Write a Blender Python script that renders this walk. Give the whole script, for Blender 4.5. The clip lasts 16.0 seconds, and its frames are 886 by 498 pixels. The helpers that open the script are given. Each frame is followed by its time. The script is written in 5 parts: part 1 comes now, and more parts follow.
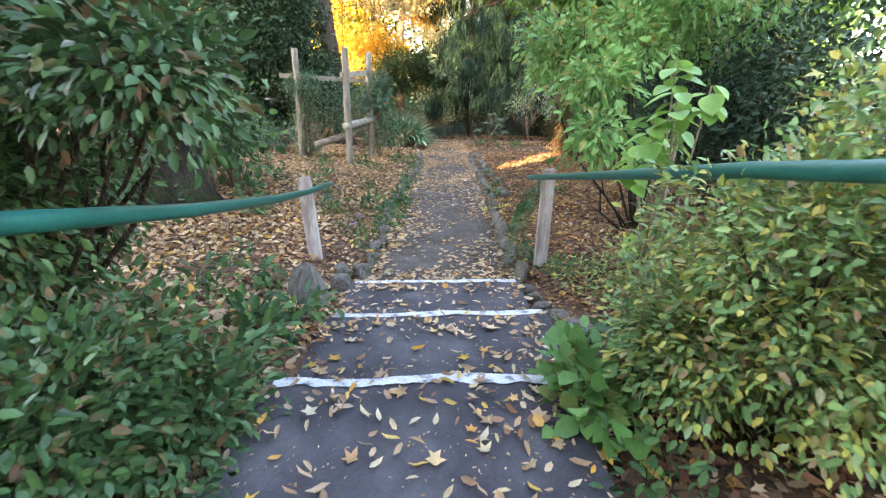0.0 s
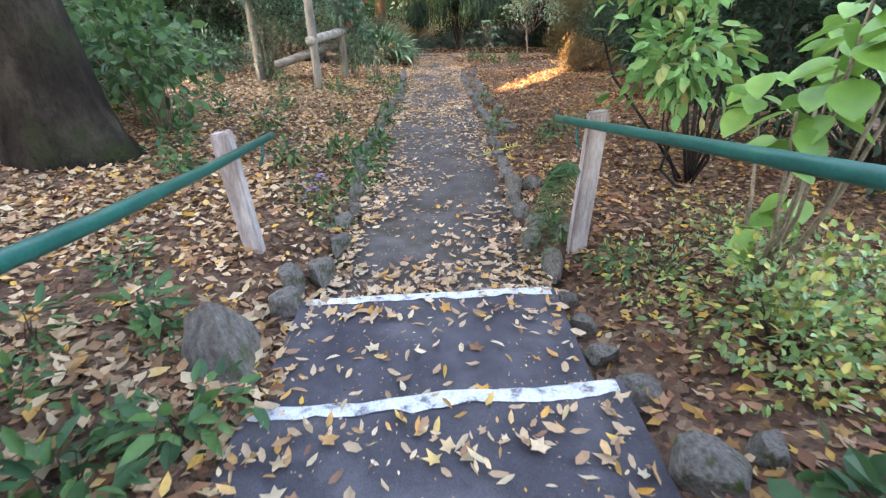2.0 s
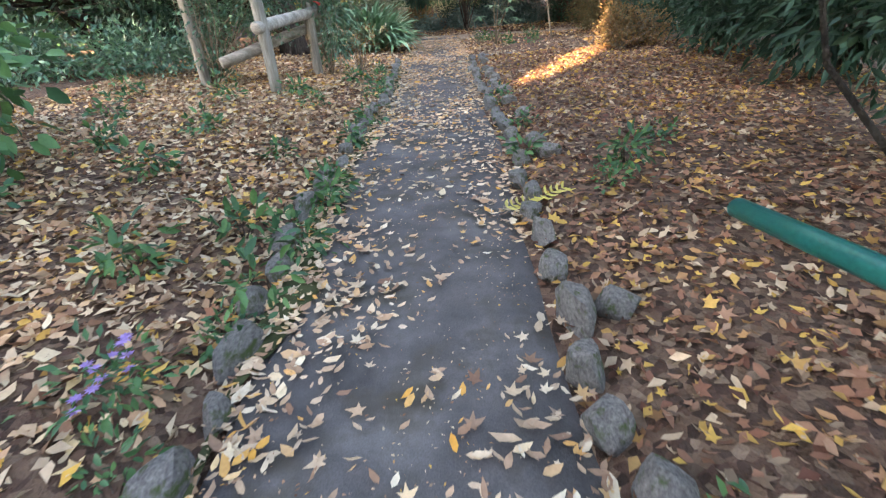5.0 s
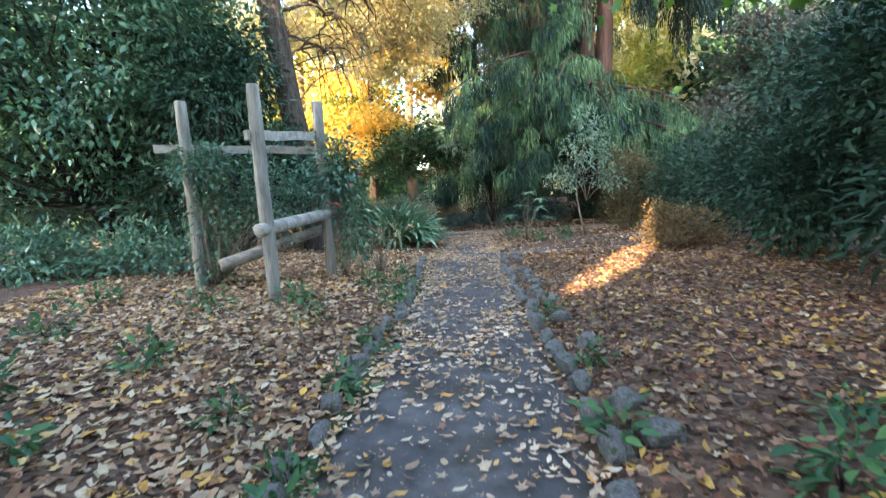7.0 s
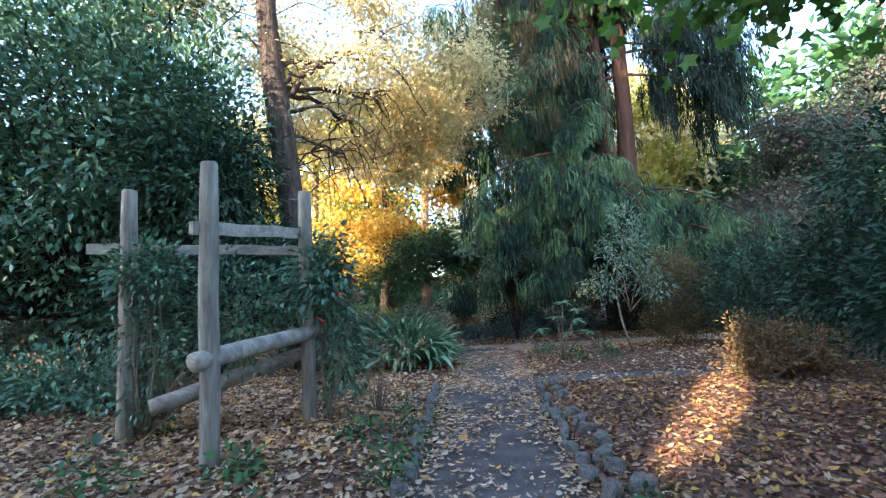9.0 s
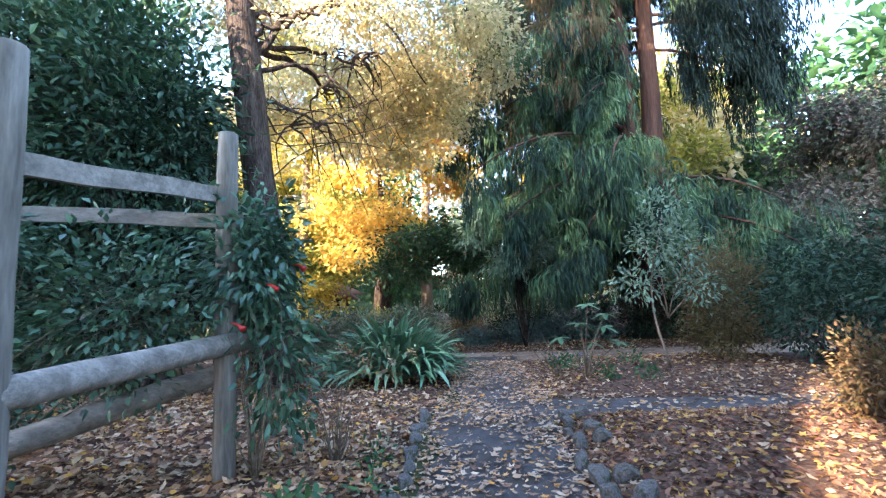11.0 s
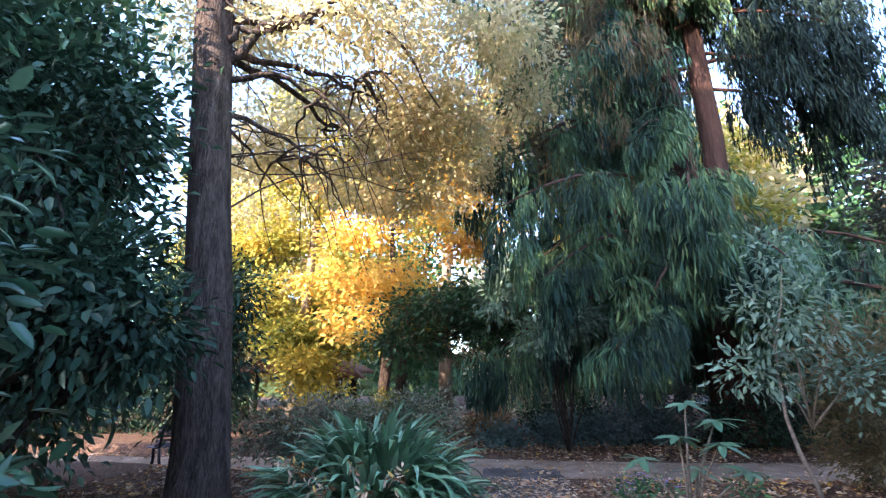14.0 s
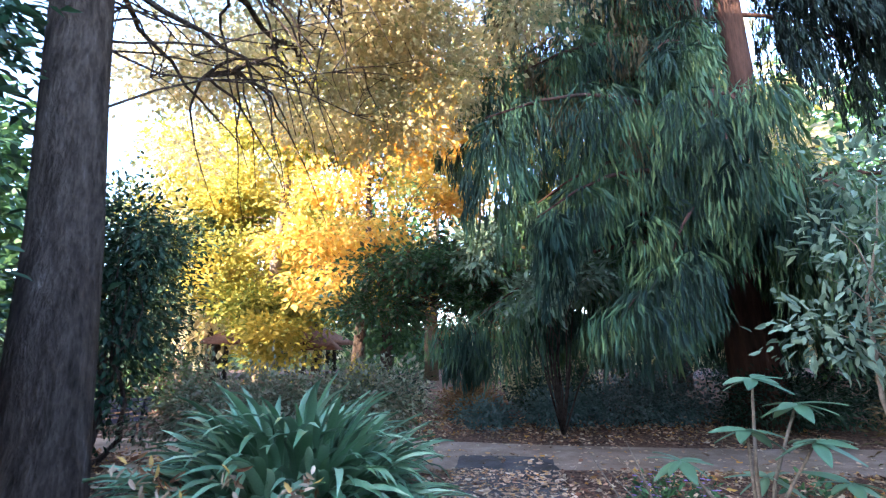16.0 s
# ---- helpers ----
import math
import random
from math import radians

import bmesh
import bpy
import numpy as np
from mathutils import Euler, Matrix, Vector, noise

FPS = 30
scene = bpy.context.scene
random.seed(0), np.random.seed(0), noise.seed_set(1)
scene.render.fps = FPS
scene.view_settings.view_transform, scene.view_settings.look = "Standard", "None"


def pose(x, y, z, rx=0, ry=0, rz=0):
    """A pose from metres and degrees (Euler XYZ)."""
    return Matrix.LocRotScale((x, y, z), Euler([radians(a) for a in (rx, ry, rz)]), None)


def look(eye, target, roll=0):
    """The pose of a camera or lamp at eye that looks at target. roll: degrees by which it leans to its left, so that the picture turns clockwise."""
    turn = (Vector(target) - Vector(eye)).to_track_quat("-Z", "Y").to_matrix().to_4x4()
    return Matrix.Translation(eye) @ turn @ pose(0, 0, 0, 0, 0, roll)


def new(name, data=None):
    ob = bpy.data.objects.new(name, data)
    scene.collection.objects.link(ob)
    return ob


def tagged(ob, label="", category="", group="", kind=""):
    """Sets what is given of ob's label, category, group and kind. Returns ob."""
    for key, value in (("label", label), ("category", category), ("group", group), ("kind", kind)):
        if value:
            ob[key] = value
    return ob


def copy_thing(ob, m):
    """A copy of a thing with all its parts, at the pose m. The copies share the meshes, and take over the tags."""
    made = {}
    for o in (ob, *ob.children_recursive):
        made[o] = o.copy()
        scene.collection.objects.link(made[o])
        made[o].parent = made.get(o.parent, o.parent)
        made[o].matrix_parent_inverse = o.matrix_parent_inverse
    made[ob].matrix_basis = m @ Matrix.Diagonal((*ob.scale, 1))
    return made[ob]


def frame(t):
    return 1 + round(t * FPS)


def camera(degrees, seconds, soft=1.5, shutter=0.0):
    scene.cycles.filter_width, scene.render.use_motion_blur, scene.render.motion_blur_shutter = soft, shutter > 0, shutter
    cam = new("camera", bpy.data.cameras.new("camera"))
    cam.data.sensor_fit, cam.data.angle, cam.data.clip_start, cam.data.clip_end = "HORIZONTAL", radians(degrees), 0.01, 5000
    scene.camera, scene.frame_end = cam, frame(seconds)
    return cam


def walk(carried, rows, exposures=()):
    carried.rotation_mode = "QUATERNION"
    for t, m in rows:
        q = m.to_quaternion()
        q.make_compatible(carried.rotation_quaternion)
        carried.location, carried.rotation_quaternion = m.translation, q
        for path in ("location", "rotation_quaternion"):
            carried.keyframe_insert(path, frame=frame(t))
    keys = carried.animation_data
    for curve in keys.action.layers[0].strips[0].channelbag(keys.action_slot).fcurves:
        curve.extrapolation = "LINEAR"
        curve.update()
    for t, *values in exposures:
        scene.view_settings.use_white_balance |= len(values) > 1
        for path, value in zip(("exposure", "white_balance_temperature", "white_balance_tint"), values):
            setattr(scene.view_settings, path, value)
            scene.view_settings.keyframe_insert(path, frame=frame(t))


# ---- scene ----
cam = camera(88.9, 16.0, soft=1.25, shutter=0.25)
PATH = [
    (0, (0.197, -2.0, 1.757), (0.185, -0.097, 1.141), 0.8),
    (0.5, (0.208, -1.552, 1.785), (0.173, 0.308, 1.05), 0.3),
    (1, (0.209, -1.144, 1.808), (0.163, 0.673, 0.974), 0.1),
    (1.5, (0.2, -0.79, 1.786), (0.177, 0.996, 0.886), 0.1),
    (2, (0.144, -0.38, 1.731), (0.176, 1.385, 0.792), -0.2),
    (2.5, (0.114, 0.026, 1.702), (0.175, 1.771, 0.726), -0.2),
    (3, (0.051, 0.433, 1.588), (0.16, 2.172, 0.605), 0.2),
    (3.2, (0.036, 0.608, 1.565), (0.144, 2.354, 0.597), -0.8),
    (5.3, (0.411, 2.638, 1.438), (0.355, 4.373, 0.445), -3.7),
    (5.5, (0.371, 2.8, 1.405), (0.337, 4.558, 0.452), -4.0),
    (6, (0.349, 3.231, 1.417), (0.318, 5.087, 0.672), -4.0),
    (6.5, (0.338, 3.705, 1.459), (0.273, 5.637, 0.947), -3.8),
    (7, (0.324, 4.145, 1.501), (0.201, 6.126, 1.254), -3.4),
    (7.5, (0.321, 4.594, 1.528), (0.145, 6.586, 1.494), -3.1),
    (8, (0.285, 5.052, 1.521), (0.104, 7.041, 1.626), -3.9),
    (8.5, (0.266, 5.507, 1.567), (0.088, 7.489, 1.77), -3.9),
    (8.7, (0.216, 5.692, 1.563), (0.046, 7.672, 1.789), -3.8),
    (10.8, (0.131, 7.721, 1.564), (-0.048, 9.7, 1.791), -2.1),
    (11, (0.119, 7.926, 1.549), (-0.056, 9.905, 1.777), -2.4),
    (11.5, (0.083, 8.401, 1.546), (-0.101, 10.377, 1.791), -2.3),
    (12, (0.047, 8.884, 1.527), (-0.148, 10.851, 1.838), -2.1),
    (12.5, (-0.019, 9.362, 1.588), (-0.208, 11.31, 2.001), -1.5),
    (13, (0.035, 9.835, 1.649), (-0.134, 11.76, 2.163), -1.3),
    (13.5, (0.04, 10.29, 1.68), (-0.157, 12.2, 2.239), -1.2),
    (14, (0.042, 10.73, 1.645), (-0.225, 12.631, 2.207), -0.7),
    (14.5, (0.042, 11.208, 1.622), (-0.293, 13.103, 2.169), -0.7),
    (15, (0.075, 11.714, 1.598), (-0.276, 13.615, 2.112), -0.5),
    (15.5, (0.114, 12.221, 1.555), (-0.192, 14.137, 2.038), -0.5),
    (16, (0.156, 12.705, 1.551), (-0.086, 14.636, 2.01), -0.4),
]
walk(cam, [(t, look(eye, target, roll)) for t, eye, target, roll in PATH], exposures=[(0, 4.3, 8000, 16), (1.5, 4.3, 8000, 19), (3.2, 4.35, 7700, 20), (5.5, 4.25, 7200, 14), (7.5, 3.8, 6000, 7), (8.5, 3.3, 5700, 9), (11, 3.7, 5600, 15), (12.5, 3.5, 5600, 19), (13.5, 3.1, 5500, 20), (14.5, 3.75, 5500, 22), (16, 3.75, 5500, 19)])

# ---- world and sun ----
SUN_EL = 20.0
HEADING = Vector((0.55, 0.83, 0)).normalized()          # the way that the sunlight travels over the ground
world = bpy.data.worlds.new("sky")
scene.world = world
world.use_nodes = True
wn = world.node_tree
sky = wn.nodes.new("ShaderNodeTexSky")
sky.sky_type, sky.sun_disc = "NISHITA", False
sky.sun_elevation = radians(SUN_EL)
sky.sun_rotation = math.atan2(-HEADING.x, -HEADING.y)
wn.links.new(sky.outputs[0], wn.nodes["Background"].inputs[0])
wn.nodes["Background"].inputs[1].default_value = 0.15
lamp = bpy.data.lights.new("sun", "SUN")
lamp.energy, lamp.angle, lamp.color = 3.0, radians(0.5), (1.0, 0.80, 0.55)
sun = new("sun", lamp)
sun_dir = Vector((HEADING.x * math.cos(radians(SUN_EL)), HEADING.y * math.cos(radians(SUN_EL)), -math.sin(radians(SUN_EL))))
sun.rotation_euler = sun_dir.to_track_quat("-Z", "Y").to_euler()
sun.location = (-12, -18, 14)


# ---- materials ----
def nodes(name, rough=0.7):
    m = bpy.data.materials.new(name)
    m.use_nodes = True
    nt = m.node_tree
    b = nt.nodes["Principled BSDF"]
    b.inputs["Roughness"].default_value = rough
    return m, nt, b


def ramp(nt, source, stops):
    r = nt.nodes.new("ShaderNodeValToRGB")
    el = r.color_ramp.elements
    while len(el) < len(stops):
        el.new(0.5)
    for e, (p, c) in zip(el, stops):
        e.position, e.color = p, (*c, 1)
    nt.links.new(source, r.inputs[0])
    return r.outputs[0]


def tex(nt, kind, scale, detail=4.0, stretch=None):
    t = nt.nodes.new("ShaderNodeTex" + kind)
    t.inputs["Scale"].default_value = scale
    if kind == "Noise":
        t.inputs["Detail"].default_value = detail
        t.inputs["Roughness"].default_value = 0.62
    tc = nt.nodes.new("ShaderNodeTexCoord")
    out = tc.outputs["Object"]
    if stretch:
        mp = nt.nodes.new("ShaderNodeMapping")
        mp.inputs["Scale"].default_value = stretch
        nt.links.new(out, mp.inputs[0])
        out = mp.outputs[0]
    nt.links.new(out, t.inputs["Vector"])
    return t


def bump(nt, b, height, strength=0.4, dist=0.02):
    n = nt.nodes.new("ShaderNodeBump")
    n.inputs["Strength"].default_value, n.inputs["Distance"].default_value = strength, dist
    nt.links.new(height, n.inputs["Height"])
    nt.links.new(n.outputs[0], b.inputs["Normal"])


def mix(nt, fac, a, c, mode="MIX"):
    m = nt.nodes.new("ShaderNodeMix")
    m.data_type, m.blend_type = "RGBA", mode
    for sock, v in ((m.inputs[0], fac), (m.inputs[6], a), (m.inputs[7], c)):
        if isinstance(v, (int, float)):
            sock.default_value = v
        elif isinstance(v, tuple):
            sock.default_value = (*v, 1)
        else:
            nt.links.new(v, sock)
    return m.outputs[2]


def leafy(name, cols, rough=0.5, glow=0.3, per_object=False, gloss=0.5, drift=None, patch=None):
    """Leaves: each leaf takes its own hue; light passes partly through."""
    m, nt, b = nodes(name, rough)
    if per_object:
        rnd = nt.nodes.new("ShaderNodeObjectInfo").outputs["Random"]
    else:
        rnd = nt.nodes.new("ShaderNodeNewGeometry").outputs["Random Per Island"]
    n = len(cols)
    col = ramp(nt, rnd, [(i / max(1, n - 1), c) for i, c in enumerate(cols)])
    if drift:
        far = tex(nt, "Noise", 0.42, 1.5)
        col = mix(nt, ramp(nt, far.outputs[0], [(0.46, (0, 0, 0)), (0.62, (0.8, 0.8, 0.8))]), col, drift)
    # Random patches of a second colour; on the conifer, dark gaps between tufts as tone.
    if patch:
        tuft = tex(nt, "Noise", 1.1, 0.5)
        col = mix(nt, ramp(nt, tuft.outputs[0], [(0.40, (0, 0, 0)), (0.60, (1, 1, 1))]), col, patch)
    big = tex(nt, "Noise", 0.9, 2)
    shade = ramp(nt, big.outputs[0], [(0.35, (0.72, 0.76, 0.72)), (0.65, (1.15, 1.12, 1.0))])
    col = mix(nt, 1.0, col, shade, "MULTIPLY")
    fine = tex(nt, "Noise", 45, 3)
    col = mix(nt, 0.25, col, ramp(nt, fine.outputs[0], [(0.3, (0.4, 0.42, 0.4)), (0.7, (1.3, 1.3, 1.2))]), "MULTIPLY")
    nt.links.new(col, b.inputs["Base Color"])
    b.inputs["Specular IOR Level"].default_value = gloss
    tr = nt.nodes.new("ShaderNodeBsdfTranslucent")
    nt.links.new(col, tr.inputs[0])
    ms = nt.nodes.new("ShaderNodeMixShader")
    ms.inputs[0].default_value = glow
    nt.links.new(b.outputs[0], ms.inputs[1])
    nt.links.new(tr.outputs[0], ms.inputs[2])
    nt.links.new(ms.outputs[0], nt.nodes["Material Output"].inputs[0])
    return m


def solid(name, stops, scale=8.0, rough=0.8, stretch=None, strength=0.5, dist=0.02, fine=60.0, moss=None, gloss=0.15):
    """Two scales of noise over a ramp of colours, with relief."""
    m, nt, b = nodes(name, rough)
    b.inputs["Specular IOR Level"].default_value = gloss
    t1, t2 = tex(nt, "Noise", scale, 6, stretch), tex(nt, "Noise", fine, 4, stretch)
    col = ramp(nt, t1.outputs[0], stops)
    col = mix(nt, 0.6, col, ramp(nt, t2.outputs[0], [(0.3, (0.55, 0.55, 0.55)), (0.7, (1.3, 1.3, 1.3))]), "MULTIPLY")
    if moss:
        t3 = tex(nt, "Noise", 2.1, 5)
        f = ramp(nt, t3.outputs[0], [(0.52, (0, 0, 0)), (0.66, (1, 1, 1))])
        col = mix(nt, f, col, moss)
    nt.links.new(col, b.inputs["Base Color"])
    add = nt.nodes.new("ShaderNodeMath")
    add.operation = "ADD"
    nt.links.new(t1.outputs[0], add.inputs[0])
    nt.links.new(t2.outputs[0], add.inputs[1])
    bump(nt, b, add.outputs[0], strength, dist)
    return m


M_ASPHALT = solid("asphalt", [(0.3, (0.052, 0.045, 0.041)), (0.5, (0.090, 0.078, 0.072)), (0.72, (0.145, 0.128, 0.116))], 2.2, 0.72, None, 0.45, 0.012, 150, moss=(0.062, 0.05, 0.036))
M_TREAD = solid("step_asphalt", [(0.3, (0.048, 0.043, 0.05)), (0.5, (0.076, 0.07, 0.079)), (0.7, (0.118, 0.109, 0.117))], 3.0, 0.7, None, 0.5, 0.012, 170)
M_MOSS = solid("moss", [(0.3, (0.03, 0.034, 0.014)), (0.7, (0.068, 0.072, 0.028))], 9.0, 0.95, None, 0.6, 0.01, 120)
M_PAINT = solid("worn_white_paint", [(0.36, (0.16, 0.155, 0.16)), (0.46, (0.50, 0.50, 0.52)), (0.8, (0.68, 0.68, 0.70))], 16, 0.7, None, 0.4, 0.006, 90)
M_SOIL = solid("leaf_mould", [(0.25, (0.022, 0.014, 0.010)), (0.5, (0.065, 0.038, 0.026)), (0.75, (0.15, 0.09, 0.058))], 5.0, 0.95, None, 0.9, 0.04, 38)
nt = M_SOIL.node_tree
frag = tex(nt, "Voronoi", 24)
bits = ramp(nt, frag.outputs["Color"], [(0.1, (0.03, 0.018, 0.012)), (0.35, (0.12, 0.06, 0.04)), (0.55, (0.24, 0.14, 0.085)), (0.7, (0.07, 0.04, 0.028)), (0.9, (0.34, 0.22, 0.14))])
old = nt.nodes["Principled BSDF"].inputs["Base Color"].links[0].from_socket
nt.links.new(mix(nt, 0.6, old, bits), nt.nodes["Principled BSDF"].inputs["Base Color"])
M_BARK = solid("grey_brown_bark", [(0.3, (0.026, 0.018, 0.013)), (0.5, (0.085, 0.06, 0.046)), (0.64, (0.125, 0.095, 0.076)), (0.78, (0.25, 0.21, 0.175))], 9.0, 0.95, (1, 1, 0.22), 1.0, 0.09, 36)
M_BARK_DARK = solid("dark_oak_bark", [(0.3, (0.010, 0.008, 0.006)), (0.5, (0.028, 0.021, 0.016)), (0.68, (0.06, 0.047, 0.036)), (0.85, (0.12, 0.10, 0.08))], 3.2, 0.95, (1, 1, 0.5), 1.0, 0.07, 20, moss=(0.03, 0.034, 0.014))
M_BARK_RED = solid("reddish_conifer_bark", [(0.3, (0.04, 0.022, 0.016)), (0.7, (0.12, 0.062, 0.042))], 5.0, 0.95, (1, 1, 0.12), 1.0, 0.04, 24)
M_TWIG = solid("pale_twig", [(0.3, (0.12, 0.09, 0.06)), (0.7, (0.27, 0.21, 0.15))], 20, 0.9, None, 0.3, 0.004, 90)
M_TIMBER = solid("weathered_timber", [(0.3, (0.10, 0.085, 0.066)), (0.55, (0.23, 0.20, 0.16)), (0.8, (0.36, 0.325, 0.265))], 9.0, 0.85, (1, 1, 0.12), 0.5, 0.01, 45)
M_LOG = solid("weathered_log", [(0.3, (0.15, 0.125, 0.10)), (0.6, (0.30, 0.26, 0.21)), (0.8, (0.42, 0.37, 0.31))], 9.0, 0.9, (0.25, 1, 1), 0.6, 0.012, 40)
M_POST = solid("peeling_pinkish_post", [(0.3, (0.15, 0.10, 0.08)), (0.5, (0.34, 0.28, 0.26)), (0.62, (0.45, 0.39, 0.37)), (0.8, (0.50, 0.46, 0.45))], 7.0, 0.9, (1, 1, 0.2), 0.6, 0.01, 50)
M_GREEN = solid("green_gloss_paint", [(0.3, (0.003, 0.062, 0.05)), (0.7, (0.006, 0.095, 0.076))], 5.0, 0.36, None, 0.05, 0.002, 90, gloss=0.3)
M_STONE = solid("mossy_stone", [(0.3, (0.09, 0.075, 0.065)), (0.6, (0.20, 0.175, 0.155)), (0.8, (0.32, 0.285, 0.25))], 7.0, 0.9, None, 0.7, 0.02, 40, moss=(0.06, 0.075, 0.025))
M_ROOF = solid("brown_shingle", [(0.3, (0.12, 0.055, 0.035)), (0.7, (0.26, 0.13, 0.08))], 6.0, 0.85, None, 0.5, 0.02, 30)
M_BELT = solid("dark_tree_belt", [(0.3, (0.02, 0.035, 0.015)), (0.7, (0.05, 0.08, 0.03))], 1.2, 0.95, None, 0.6, 0.2, 9)

G_CAMELLIA = leafy("camellia_leaf", [(0.027, 0.0702, 0.0351), (0.0675, 0.149, 0.081), (0.0432, 0.108, 0.0648), (0.162, 0.257, 0.149), (0.0675, 0.135, 0.081)], 0.30, 0.15, gloss=0.45)
# Also used on the near camellias, where the darker green stands for shade.
G_DARK = leafy("rhododendron_and_shaded_leaf", [(0.0126, 0.0324, 0.018), (0.0225, 0.054, 0.0306), (0.045, 0.081, 0.0495), (0.018, 0.045, 0.0252)], 0.5, 0.12, gloss=0.2)
G_HEDGE = leafy("hedge_leaf", [(0.103, 0.207, 0.069), (0.207, 0.333, 0.115), (0.299, 0.425, 0.161), (0.138, 0.253, 0.092), (0.391, 0.414, 0.092), (0.575, 0.437, 0.115), (0.172, 0.299, 0.127), (0.0805, 0.161, 0.0575), (0.322, 0.172, 0.092), (0.23, 0.368, 0.172)], 0.34, 0.18, gloss=0.35)
G_AZALEA = leafy("azalea_leaf", [(0.0255, 0.0638, 0.0255), (0.051, 0.123, 0.0467), (0.0935, 0.178, 0.0595), (0.0382, 0.0935, 0.0425), (0.068, 0.136, 0.051), (0.17, 0.0765, 0.0425)], 0.4, 0.15, gloss=0.35)
G_HYDR = leafy("hydrangea_leaf", [(0.13, 0.27, 0.05), (0.19, 0.35, 0.08), (0.23, 0.38, 0.09)], 0.42, 0.35, True)
G_HYDR_MASS = leafy("hydrangea_mass_leaf", [(0.10, 0.24, 0.07), (0.16, 0.33, 0.11), (0.21, 0.39, 0.14), (0.14, 0.29, 0.10), (0.36, 0.32, 0.12)], 0.45, 0.3, gloss=0.25)
G_GOLD = leafy("golden_leaf", [(0.76, 0.48, 0.07), (0.82, 0.60, 0.12), (0.78, 0.63, 0.22), (0.72, 0.40, 0.07), (0.60, 0.54, 0.13)], 0.6, 0.45, gloss=0.2, drift=(0.70, 0.36, 0.06))
G_YELGREEN = leafy("yellow_green_leaf", [(0.24, 0.27, 0.05), (0.42, 0.38, 0.07), (0.15, 0.20, 0.05), (0.60, 0.48, 0.10)], 0.6, 0.45, gloss=0.25, drift=(0.66, 0.50, 0.09))
G_TAN = leafy("buff_leaf", [(0.66, 0.53, 0.30), (0.74, 0.61, 0.37), (0.50, 0.44, 0.22), (0.78, 0.65, 0.42), (0.36, 0.36, 0.16)], 0.6, 0.5, gloss=0.2)
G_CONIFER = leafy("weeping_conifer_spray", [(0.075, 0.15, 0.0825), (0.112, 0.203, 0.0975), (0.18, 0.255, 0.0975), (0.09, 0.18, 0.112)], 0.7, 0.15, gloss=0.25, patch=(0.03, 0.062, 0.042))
# Darker copy of the conifer spray: shade on the heavy tufts as colour.
G_CONIFER_SHADED = leafy("shaded_conifer_spray", [(0.010, 0.024, 0.022), (0.018, 0.036, 0.03), (0.028, 0.05, 0.036)], 0.7, 0.05, gloss=0.2)
G_CONIFER_DRY = leafy("dry_conifer_spray", [(0.12, 0.10, 0.04), (0.16, 0.13, 0.05), (0.2, 0.12, 0.06)], 0.8, 0.25)
G_GREY = leafy("grey_green_leaf", [(0.12, 0.18, 0.13), (0.18, 0.25, 0.18), (0.23, 0.30, 0.21)], 0.5, 0.25, gloss=0.25)
G_BLUE = leafy("blue_green_leaf", [(0.075, 0.128, 0.12), (0.105, 0.165, 0.15), (0.15, 0.195, 0.195)], 0.6, 0.2)
G_STRAP = leafy("strap_leaf", [(0.12, 0.24, 0.12), (0.204, 0.348, 0.204), (0.3, 0.456, 0.3), (0.156, 0.288, 0.168), (0.408, 0.54, 0.372)], 0.30, 0.15, True)
G_RHODO = leafy("large_rhododendron_leaf", [(0.10, 0.19, 0.10), (0.15, 0.25, 0.14), (0.19, 0.29, 0.17)], 0.4, 0.2, True)
G_MAPLE = leafy("overhanging_green_leaf", [(0.06, 0.14, 0.02), (0.11, 0.22, 0.03), (0.09, 0.18, 0.03)], 0.5, 0.4)
G_BROWN = leafy("russet_leaf", [(0.16, 0.09, 0.045), (0.24, 0.13, 0.06), (0.30, 0.19, 0.08), (0.12, 0.10, 0.04)], 0.7, 0.3, gloss=0.25)
G_DULL = leafy("dull_hedge_leaf", [(0.15, 0.17, 0.10), (0.24, 0.23, 0.15), (0.11, 0.15, 0.08), (0.30, 0.23, 0.16), (0.19, 0.21, 0.13)], 0.55, 0.2, gloss=0.25)
G_PLUM = leafy("plum_tree_leaf", [(0.10, 0.08, 0.08), (0.08, 0.10, 0.07), (0.14, 0.09, 0.085), (0.06, 0.09, 0.06), (0.17, 0.12, 0.10)], 0.6, 0.25, gloss=0.25)
G_PURPLE = leafy("purple_petal", [(0.32, 0.18, 0.50), (0.42, 0.27, 0.60)], 0.6, 0.3)
G_RED = leafy("red_petal", [(0.65, 0.03, 0.03), (0.75, 0.06, 0.05)], 0.5, 0.3)
G_HERB = leafy("herb_leaf", [(0.04, 0.10, 0.05), (0.07, 0.15, 0.06), (0.11, 0.21, 0.07)], 0.5, 0.25, gloss=0.25)
L_LITTER = leafy("fallen_leaf", [(0.13, 0.055, 0.032), (0.34, 0.18, 0.11), (0.58, 0.40, 0.27), (0.24, 0.10, 0.058), (0.68, 0.51, 0.36), (0.085, 0.04, 0.026), (0.46, 0.26, 0.16), (0.29, 0.135, 0.08), (0.66, 0.36, 0.08), (0.62, 0.46, 0.33), (0.20, 0.09, 0.055), (0.62, 0.44, 0.31), (0.50, 0.27, 0.15)], 0.75, 0.12, gloss=0.12)
